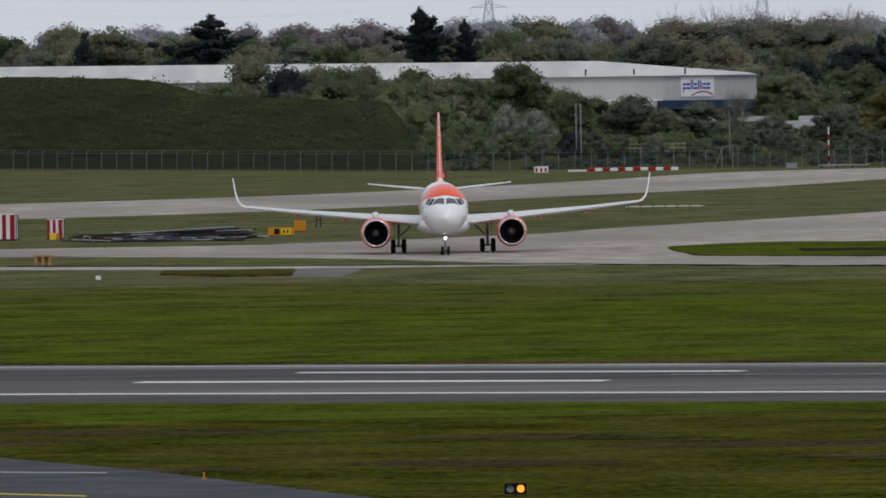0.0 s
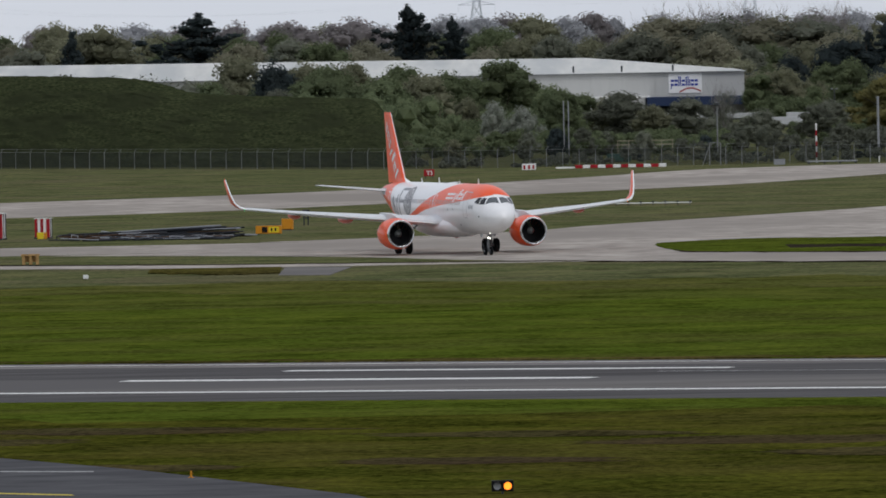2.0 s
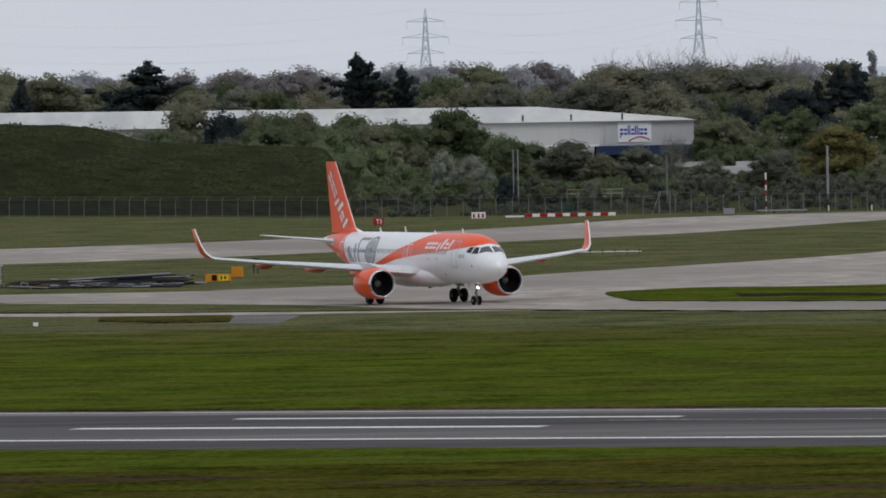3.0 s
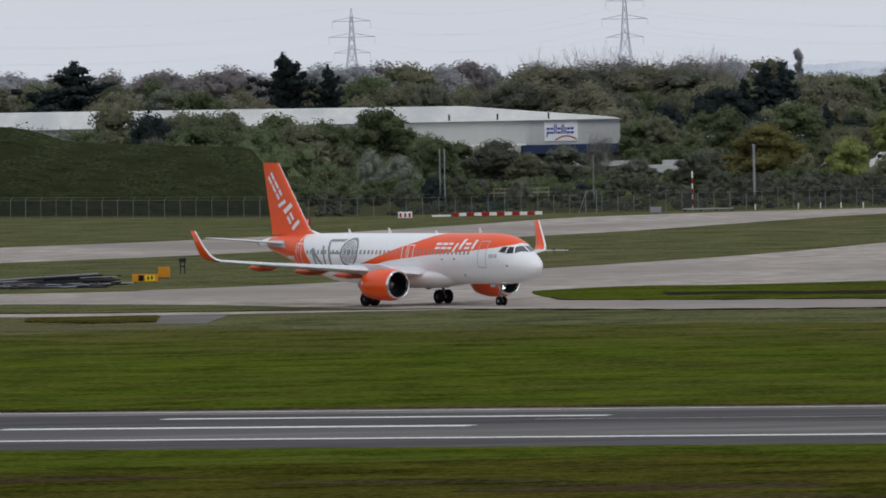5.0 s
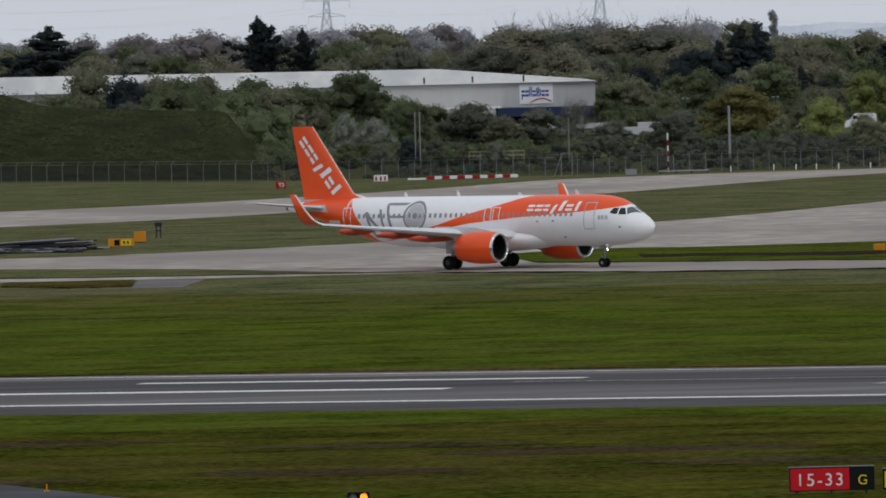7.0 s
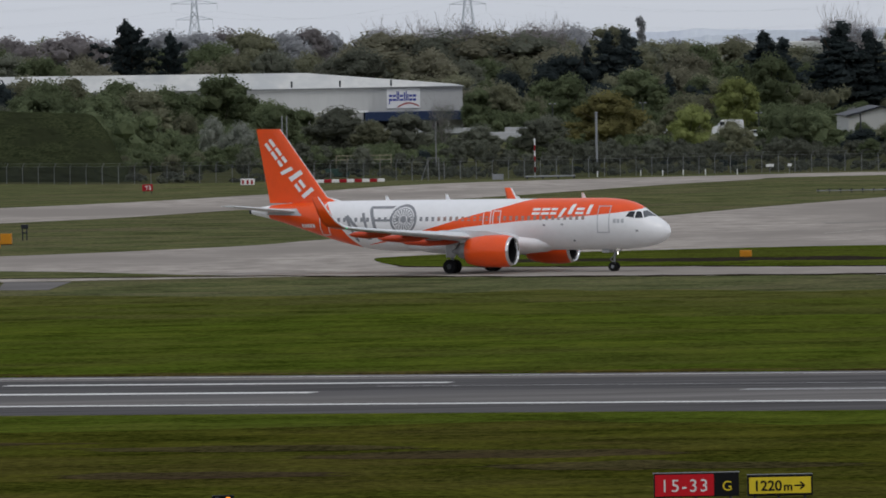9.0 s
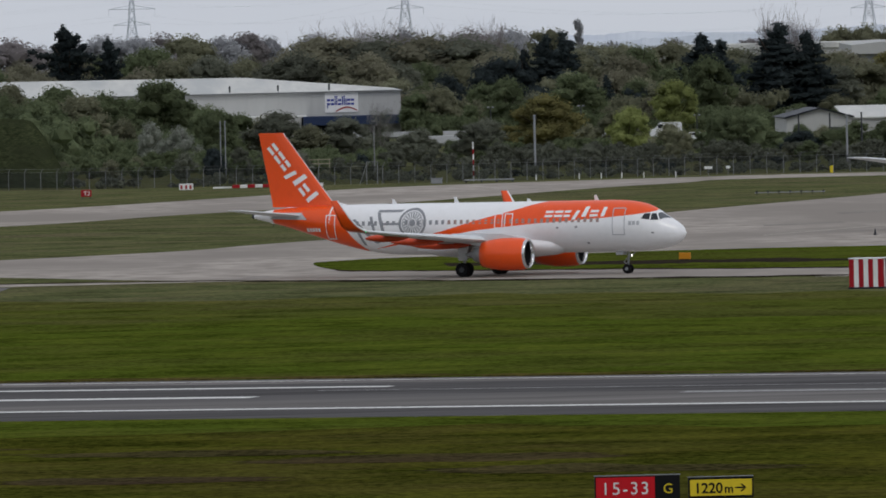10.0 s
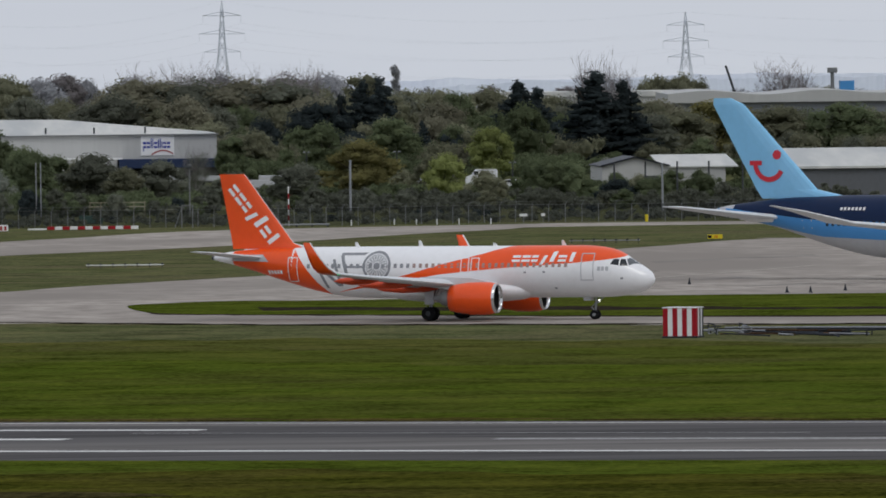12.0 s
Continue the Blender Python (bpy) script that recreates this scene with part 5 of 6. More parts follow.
    part("exhaust_tip", turned([(17.71 - 37.4, 0.2), (17.71 - 37.62, 0.15), (17.71 - 37.5, 0.1)], (0, 0, 5.04), 14), STEEL_DARK, jet, smooth=True)
    return jet


BIG = Body(32.0, [(0, 0.05, 4.5, 4.4), (0.4, 0.9, 5.3, 3.5), (1.5, 1.7, 6.2, 2.7), (3.5, 2.4, 7.2, 2.15), (6.5, 2.83, 7.75, 1.9), (9, 2.885, 7.85, 1.88), (40, 2.885, 7.85, 1.88), (44, 2.85, 7.85, 2.05), (49, 2.4, 7.8, 3.1), (54, 1.6, 7.6, 4.6), (58, 0.95, 7.2, 5.5), (61, 0.4, 6.8, 6.0), (62, 0.15, 6.55, 6.2)])


def parked_airliner():
    jet = hull("parked_airliner", pose(100.6, 1042.4, 0.03, 0, 0, -36), "large blue and white airliner parked on the concrete", "aircraft")
    part("fuselage", BIG.skin(), PALE_GREY, jet, "pale grey lower fuselage", smooth=True)
    for side in (-1, 1):
        part("navy_crown", BIG.band(4, 59.5, line((4, 6.2), (40, 5.3), (50, 5.6), (57, 6.3), (59.5, 6.6)), line((4, 8.2), (59.5, 8.2)), side, 50), NAVY_AIR, jet, "navy upper fuselage", smooth=True)
        part("blue_band", BIG.band(4, 61.5, line((4, 4.4), (40, 3.6), (49, 4.0), (55, 5.0), (61.5, 6.0)), line((4, 6.2), (40, 5.3), (50, 5.6), (57, 6.3), (59.5, 6.6), (61.5, 6.75)), side, 50), MID_BLUE, jet, "mid blue band along the fuselage", smooth=True)
        for k in range(60):
            s = 9 + 0.66 * k
            part("cabin_window", BIG.patch(side, [(s, 5.0), (s + 0.28, 5.0), (s + 0.28, 5.48), (s, 5.48)], 0.02, 1), GLASS_DARK, jet)
        d = part("door_outline", BIG.patch(side, [(49.9, 4.1), (50.0, 4.1), (50.0, 6.2), (49.9, 6.2)], 0.02, 3), PALE_GREY, jet, "painted door outline")
        for c in ([(51.0, 4.1), (51.1, 4.1), (51.1, 6.2), (51.0, 6.2)], [(49.9, 6.2), (51.1, 6.2), (51.1, 6.3), (49.9, 6.3)], [(49.9, 4.0), (51.1, 4.0), (51.1, 4.1), (49.9, 4.1)]):
            part("outline_bar", BIG.patch(side, c, 0.02, 3), PALE_GREY, d)
        for k in range(7):
            s = 44.0 + 0.42 * k
            part("registration_bar", BIG.patch(side, [(s, 6.45), (s + 0.26, 6.45), (s + 0.26, 6.72), (s, 6.72)], 0.03, 2), WHITE, jet)
        part("wing", wing([(20, 11.5, side * 2, 3.4, 0), (25.5, 6.5, side * 10, 4.2, 0), (32.0, 3.0, side * 24, 5.6, 0), (34.6, 1.7, side * 28, 6.7, 0), (37.0, 0.5, side * 30, 7.3, 0)], 0.9, 32.0), WING_GREY, jet, "pale grey swept wing")
        part("stabiliser", wing([(53.5, 5.6, side * 0.8, 5.7, 0), (59.6, 1.9, side * 9.0, 6.85, 0), (60.8, 0.9, side * 9.9, 6.95, 0)], 0.8, 32.0), WING_GREY, jet, "pale grey tailplane")
        part("stabiliser_root", loft([[(32 - s, side * (1.1 + 0.3 * math.cos(a)), 5.75 + h * math.sin(a)) for a in np.linspace(0, 5.7, 9)] for s, h in ((51.5, 0.1), (53.2, 0.42), (57, 0.42), (58.4, 0.15))]), WHITE, jet, smooth=True)
        for dy in (0.7, -0.7):
            for dx in (0.75, -0.75):
                wheel(jet, 0.0 + dx, side * 4.9 + dy, 0.68, 0.5)
        part("main_gear_leg", tubes(((0, side * 4.9, 0.68), (0, side * 4.7, 3.6), 0.2), n=10), GEAR, jet)
        wheel(jet, 25.8, side * 0.4, 0.5, 0.35)
        part("engine", turned([(32 - s, r) for s, r in ((19.5, 1.45), (19.4, 1.6), (20.2, 1.75), (22.5, 1.78), (24.6, 1.4), (24.6, 1.2), (27, 0.5))], (0, side * 9.7, 2.35)), WHITE, jet, smooth=True)
        part("engine_pylon", boxes((4.5, side * 9.7 - 0.2, 3.7, 9.5, side * 9.7 + 0.2, 4.5)), WING_GREY, jet)
    part("nose_gear_leg", tubes(((25.8, 0, 0.5), (25.8, 0, 2.3), 0.15), n=10), GEAR, jet)
    fin = part("fin", wing([(46.5, 10.2, 0, 7.55, 0), (50.6, 6.7, 0, 8.4, 0), (58.6, 3.4, 0, 16.4, 0), (60.0, 1.9, 0, 17.0, 0)], 0.8, 32.0, True), SKY_BLUE, jet, "sky blue tail fin")
    for side in (-1, 1):
        def flat(pts):
            bm = bmesh.new()
            vs = []
            for s, z in pts:
                f = (z - 8.4) / 8.0
                ch, le = 6.7 - 3.3 * f, 50.6 + 8.0 * f
                xf = min(0.99, max(0.01, (s - le) / ch))
                half = float(np.interp(xf, [0, 0.015, 0.06, 0.16, 0.32, 0.55, 0.78, 1], [0, .026, .048, .064, .066, .051, .026, .003])) * ch * 0.8 + 0.05
                vs.append(bm.verts.new((32 - s, side * half, z)))
            bm.faces.new(vs)
            return bm
        part("red_bar", flat([(56.55, 11.1), (57.95, 11.1), (57.95, 10.68), (56.55, 10.68)]), RED_MARK, fin, "red mark on the fin")
        arc = bmesh.new()
        for k in range(14):
            a0, a1 = radians(183 + 150 * k / 14), radians(183 + 150 * (k + 1) / 14)
            q = []
            for a, r in ((a0, 1.8), (a1, 1.8), (a1, 1.3), (a0, 1.3)):
                q.append((55.75 - r * math.cos(a), 10.8 + r * 0.95 * math.sin(a)))
            tmp = flat(q)
            me = bpy.data.meshes.new("tmp")
            tmp.to_mesh(me)
            tmp.free()
            arc.from_mesh(me)
            bpy.data.meshes.remove(me)
        part("red_arc", arc, RED_MARK, fin, "red curved mark on the fin")
        part("red_dot", flat([(54.85 + 0.45 * math.cos(k * 0.5236), 11.65 + 0.45 * math.sin(k * 0.5236)) for k in range(12)]), RED_MARK, fin, "red dot on the fin")
    return jet


AIRLINER = airliner()
parked_airliner()


# ---- things on the airfield ----
RED = paint("signal_red", (0.33, 0.014, 0.022), 0.5)
SIGN_RED = paint("sign_red", (0.55, 0.012, 0.02), 0.45, wear=0.05)
BLACK = paint("sign_black", (0.008, 0.008, 0.009), 0.5)
YELLOW = paint("sign_yellow", (0.72, 0.55, 0.03), 0.5)
ORANGE_BOX = paint("orange_box", (0.58, 0.24, 0.02), 0.55)
DARK_PIPE = paint("dark_pipe", (0.03, 0.033, 0.04), 0.5, 0.3)
RUST = material("rusted_steel", (0.05, 0.03, 0.02), (0.12, 0.075, 0.05), 0.85, scale=5)
PALE_PIPE = paint("pale_pipe", (0.30, 0.31, 0.33), 0.5, 0.2)
CAR_WHITE = paint("car_white", (0.75, 0.76, 0.77), 0.3, coat=0.3)
PALE_WOOD = material("bleached_wood", (0.24, 0.22, 0.16), (0.36, 0.33, 0.24), 0.9, scale=4)
WOOD = material("weathered_wood", (0.28, 0.17, 0.07), (0.48, 0.30, 0.13), 0.85, scale=3)


def striped_cabinet(x, y, w, d, h, n):
    """An equipment cabin with upright red and white stripes."""
    c = hull("equipment_cabin", pose(x, y, 0, 0, 0, -17), "red and white striped equipment cabin on the grass", "cabin", "striped cabins")
    part("body", boxes((-w / 2, -d / 2, 0.12, w / 2, d / 2, h), bevel=0.02), WHITE, c)
    part("base", boxes((-w / 2 - 0.06, -d / 2 - 0.06, 0, w / 2 + 0.06, d / 2 + 0.06, 0.12)), DARK_PIPE, c)
    part("roof_edge", boxes((-w / 2 - 0.05, -d / 2 - 0.05, h, w / 2 + 0.05, d / 2 + 0.05, h + 0.06), bevel=0.01), WHITE, c)
    step = w / (2 * n - 1)
    for k in range(n):
        x0 = -w / 2 + 2 * k * step
        part("red_stripe", boxes((x0, -d / 2 - 0.012, 0.13, x0 + step, -d / 2, h - 0.01)), RED, c)
    step = d / 5
    for k in range(3):
        y0 = -d / 2 + 2 * k * step
        part("side_stripe", boxes((w / 2, y0, 0.13, w / 2 + 0.012, y0 + step, h - 0.01)), RED if k == 0 else BLACK, c)


def letters(text, size, mat, parent, x, y, z, name="lettering", bold=0.018, spacing=1.0):
    cu = bpy.data.curves.new(name, "FONT")
    cu.offset = size * bold
    cu.space_character = spacing
    cu.body, cu.size, cu.extrude, cu.align_x = text, size, 0.008, "LEFT"
    tmp = bpy.data.objects.new(name, cu)
    scene.collection.objects.link(tmp)
    bpy.context.view_layer.update()
    me = bpy.data.meshes.new_from_object(tmp.evaluated_get(bpy.context.evaluated_depsgraph_get()))
    bpy.data.objects.remove(tmp)
    me.materials.clear()
    me.materials.append(mat)
    ob = part(name, me, None, parent)
    ob.matrix_basis = pose(x, y, z, 90, 0, 0)
    return ob


def runway_signs():
    s = hull("runway_sign", pose(20.8, 470, 0, 0, 0, 0), "red and black runway sign board reading 15-33 G", "sign")
    part("frame", boxes((0, 0, 0.16, 3.55, 0.28, 1.15), bevel=0.015), BLACK, s)
    part("red_panel", boxes((0.05, -0.012, 0.2, 2.5, 0, 1.1)), SIGN_RED, s)
    part("top_rail", boxes((-0.03, -0.02, 1.15, 3.58, 0.3, 1.18)), STEEL, s)
    letters("15-33", 0.74, LINE, s, 0.26, -0.022, 0.38, bold=0.002, spacing=1.2)
    letters("G", 0.58, YELLOW, s, 2.84, -0.022, 0.40, bold=0.002)
    for x in (0.3, 1.75, 3.2):
        part("leg", tubes(((x, 0.14, 0), (x, 0.14, 0.2), 0.05)), STEEL_DARK, s)
    s = hull("distance_sign", pose(24.7, 470, 0, 0, 0, 0), "yellow sign board with black distance 1220m and arrow", "sign")
    part("frame", boxes((0, 0, 0.14, 2.72, 0.25, 1.02), bevel=0.015), BLACK, s)
    part("yellow_panel", boxes((0.07, -0.012, 0.24, 2.65, 0, 0.92)), YELLOW, s)
    part("top_rail", boxes((-0.02, -0.02, 1.02, 2.74, 0.27, 1.045)), STEEL, s)
    letters("1220", 0.6, BLACK, s, 0.24, -0.022, 0.36)
    letters("m", 0.5, BLACK, s, 1.5, -0.022, 0.36)
    part("arrow", boxes((1.95, -0.022, 0.53, 2.36, -0.014, 0.59)), BLACK, s)
    for k in (1, -1):
        bm = bmesh.new()
        tube(bm, (2.38, -0.02, 0.56), (2.2, -0.02, 0.56 + k * 0.15), 0.03, n=4)
        part("arrow_head", bm, BLACK, s)
    for x in (0.3, 1.3, 2.4):
        part("leg", tubes(((x, 0.12, 0), (x, 0.12, 0.2), 0.05)), STEEL_DARK, s)


def guard_light():
    g = hull("guard_light", pose(2.85, 470.5, 0), "black twin runway guard light with one amber lamp lit", "lamp")
    part("housing", boxes((-0.46, 0, 0.12, 0.46, 0.25, 0.58), bevel=0.03), BLACK, g)
    for x, mat, lab in ((-0.22, PALE_PIPE, "unlit grey lens"), (0.22, AMBER_LAMP, "glowing amber lens")):
        part("lens", tubes(((x, -0.02, 0.35), (x, 0.02, 0.35), 0.16), n=20), mat, g, lab)
        part("hood", loft([[(x + r * math.cos(a), yy, 0.35 + r * math.sin(a)) for a in np.linspace(0.1, 3.04, 10)] for yy, r in ((-0.16, 0.19), (0.0, 0.19), (0.0, 0.17), (-0.16, 0.17))], cap=False, closed=False), BLACK, g)
    part("leg", tubes(((0, 0.12, 0), (0, 0.12, 0.15), 0.05)), STEEL_DARK, g)


def yellow_boxes():
    b = hull("taxi_sign", pose(-15.0, 1046, 0), "orange-cased black and yellow taxiway sign", "sign")
    part("case", boxes((-1.2, 0, 0.1, 1.2, 0.35, 0.82), bevel=0.02), ORANGE_BOX, b)
    part("black_panel", boxes((-0.62, -0.012, 0.2, -0.12, 0, 0.72)), BLACK, b)
    part("yellow_panel", boxes((0.0, -0.012, 0.2, 0.95, 0, 0.72)), YELLOW, b)
    for x in (0.2, 0.55):
        part("panel_mark", boxes((x, -0.02, 0.32, x + 0.16, -0.012, 0.6)), BLACK, b)
    for x in (-0.9, 0.9):
        part("leg", tubes(((x, 0.17, 0), (x, 0.17, 0.14), 0.05)), STEEL_DARK, b)
    for x, y, w, h, lab in ((-13.55, 1067, 1.05, 1.06, "orange equipment box on the grass"), (50.0, 948, 0.95, 0.62, "yellow-orange equipment box on the island grass")):
        c = hull("equipment_box", pose(x, y, 0, 0, 0, -10), lab, "box")
        part("body", boxes((-w / 2, 0, 0.06, w / 2, 0.6, h), bevel=0.03), ORANGE_BOX, c)
        part("door_panel", boxes((-w * 0.36, -0.012, 0.16, w * 0.36, 0, h * 0.85)), ORANGE_BOX, c)
        part("foot", boxes((-w / 2 + 0.05, 0.05, 0, w / 2 - 0.05, 0.55, 0.06)), STEEL_DARK, c)
    c = hull("wooden_crate", pose(-33.2, 936, 0), "weathered orange-brown wooden crate stand", "crate")
    for x in (-0.66, -0.1, 0.46):
        part("post", boxes((x, 0, 0, x + 0.24, 0.3, 0.8)), WOOD, c)
    part("top_board", boxes((-0.75, -0.04, 0.72, 0.78, 0.36, 0.86)), WOOD, c)
    part("back_board", boxes((-0.7, 0.3, 0.2, 0.7, 0.36, 0.7)), WOOD, c)
    c = hull("marker_box", pose(-35.9, 1046, 0), "small yellow and orange marker box", "box")
    part("body", boxes((-0.5, -0.9, 0, 0.1, -0.4, 0.62), bevel=0.02), YELLOW, c)
    part("side", boxes((0.14, -0.9, 0, 0.4, -0.45, 0.62), bevel=0.02), ORANGE_BOX, c)
    c = hull("instrument_stand", pose(-12.0, 1090, 0), "dark instrument stand with a small head", "instrument")
    part("post", tubes(((-0.2, 0, 0), (-0.2, 0, 1.2), 0.06), ((0.2, 0, 0), (0.2, 0, 1.2), 0.06), ((-0.3, 0, 0.7), (0.3, 0, 0.7), 0.06)), DARK_PIPE, c)
    part("head", boxes((-0.35, -0.2, 1.1, 0.35, 0.2, 1.5), bevel=0.05), DARK_PIPE, c)


def pipe_stack(name, x0, y0, x1, y1, rows, seed, label, deep=7.0, rise=0.2):
    """A low tangle of long bars and broken frames, some on trestles, most on the ground."""
    rng = random.Random(seed)
    a, b = Vector((x0, y0, 0)), Vector((x1, y1, 0))
    s = hull(name, pose(0, 0, 0), label, "pipes")
    n = Vector((-(b - a).y, (b - a).x, 0)).normalized()
    up = Vector((0, 0, 1))
    for k in range(7):
        p = a.lerp(b, (k + 0.3) / 7) + n * rng.uniform(-2, 1)
        h = rng.uniform(0.25, 0.5)
        part("trestle", tubes((p - n * 0.8, p - n * 0.8 + up * h, 0.05), (p + n * 2.2, p + n * 2.2 + up * h, 0.05), (p - n + up * h, p + n * 2.5 + up * h, 0.05), n=6), DARK_PIPE, s)
    for k in range(rows):
        f0 = rng.uniform(0, 0.6)
        f1 = min(1.0, f0 + rng.uniform(0.25, 0.6))
        off, skew, g = n * rng.uniform(-1.5, 2.0), n * rng.uniform(-1.2, 1.2), rng.uniform(0.1, 1.0)
        ends = [a.lerp(b, f) + off + skew * f + up * (0.12 + g * (0.3 + rise * f)) for f in (f0, f1)]
        part("bar", tubes((*ends, rng.uniform(0.05, 0.09)), n=6), PALE_PIPE if k % 6 == 0 else RUST if k % 7 == 2 else DARK_PIPE, s)
    part("top_bar", tubes((a.lerp(b, 0.12) + up * 0.45, a.lerp(b, 0.9) + up * (0.45 + rise * 0.9), 0.07), n=6), PALE_PIPE, s)
    for k in range(5 * rows):
        f = rng.betavariate(2.2, 1.4)
        p = a.lerp(b, 0.08 + 0.8 * f) + n * rng.uniform(-deep, 1.5)
        q = p + (b - a) * rng.uniform(0.05, 0.24) + n * rng.uniform(-1.8, 1.8)
        part("loose_bar", tubes((p + up * rng.uniform(0.06, 0.3), q + up * rng.uniform(0.06, 0.2), rng.uniform(0.04, 0.09)), n=6), (DARK_PIPE, DARK_PIPE, RUST, DARK_PIPE, PALE_PIPE)[k % 5], s)
    for k in range(4):
        p = a.lerp(b, 0.05 + 0.06 * k) + n * rng.uniform(-2, 2)
        w, h = rng.uniform(0.5, 0.9), rng.uniform(0.4, 0.8)
        d = (b - a).normalized() * w
        part("broken_frame", tubes((p, p + up * h, 0.05), (p + d, p + d + up * h * 0.8, 0.05), (p + up * h, p + d + up * h * 0.8, 0.05), (p, p + d + up * h * 0.5, 0.04), n=6), PALE_PIPE if k % 2 else DARK_PIPE, s)
    return s


def low_array(x, y, w, label):
    s = hull("light_bar", pose(x, y, 0, 0, 0, -3), label, "light bar", "approach light bars")
    part("rail", boxes((-w / 2, -0.06, 0.26, w / 2, 0.06, 0.36)), WHITE if "pale" in label else PALE_PIPE, s)
    for k in range(7):
        q = -w / 2 + 0.2 + (w - 0.4) * k / 6
        part("leg", tubes(((q, 0, 0), (q, 0, 0.28), 0.04), n=6), DARK_PIPE, s)
        part("lamp_head", boxes((q - 0.12, -0.12, 0.34, q + 0.12, 0.12, 0.5), bevel=0.04), DARK_PIPE, s)


def barriers():
    n = 12
    for k in range(n):
        x = 18.7 + 11.7 * k / n
        tagged(part("barrier", boxes((x, 1452, 0, x + 11.7 / n - 0.03, 1452.5, 0.42), bevel=0.03), RED if k % 2 == 0 else WHITE), "red or white plastic road barrier on the grass", "barrier", "row of barriers")
    b = hull("barrier_block", pose(12.7, 1446, 0), "red and white striped barrier block", "barrier")
    part("body", boxes((-0.9, 0, 0, 0.9, 0.5, 0.8), bevel=0.03), WHITE, b)
    for x in (-0.6, 0.0, 0.55):
        part("red_stripe", boxes((x - 0.13, -0.012, 0.1, x + 0.13, 0, 0.62)), RED, b)
    tagged(part("barrier_bar", boxes((16.2, 1451.6, 0, 18.6, 1452, 0.22), bevel=0.02), WHITE), "low white barrier bar lying on the grass", "barrier")
    c = hull("fence_cabinet", pose(44.9, 1450, 0), "small grey cabinet beside the fence", "cabinet")
    part("body", boxes((-0.7, 0, 0, 0.7, 0.6, 0.62), bevel=0.03), PALE_PIPE, c)
    part("lid", boxes((-0.76, -0.05, 0.62, 0.76, 0.65, 0.72), bevel=0.02), PALE_PIPE, c)
    p = hull("low_platform", pose(51.7, 1451, 0), "low grey platform at the mast's foot", "platform")
    part("deck", boxes((-3.2, 0, 0.26, 3.2, 1.2, 0.42)), PALE_PIPE, p)
    for x in (-3, -1, 1, 3):
        part("foot", boxes((x - 0.1, 0.1, 0, x + 0.1, 1.1, 0.26)), DARK_PIPE, p)


def sign_small(x, y, w, z0, z1, mat, marks, label, text=""):
    s = hull("taxi_sign", pose(x, y, 0), label, "sign")
    part("board", boxes((-w / 2, 0, z0, w / 2, 0.2, z1), bevel=0.02), mat, s)
    if text:
        letters(text, (z1 - z0) * 0.85, LINE, s, -w * 0.24, -0.022, z0 + (z1 - z0) * 0.2)
    for q, c in marks:
        part("panel_mark", boxes((q - 0.2, -0.02, z0 + 0.1, q + 0.2, -0.005, z1 - 0.1)), c, s)
    for q in (-w * 0.35, w * 0.35):
        part("leg", tubes(((q, 0.1, 0), (q, 0.1, z0 + 0.05), 0.05)), STEEL_DARK, s)


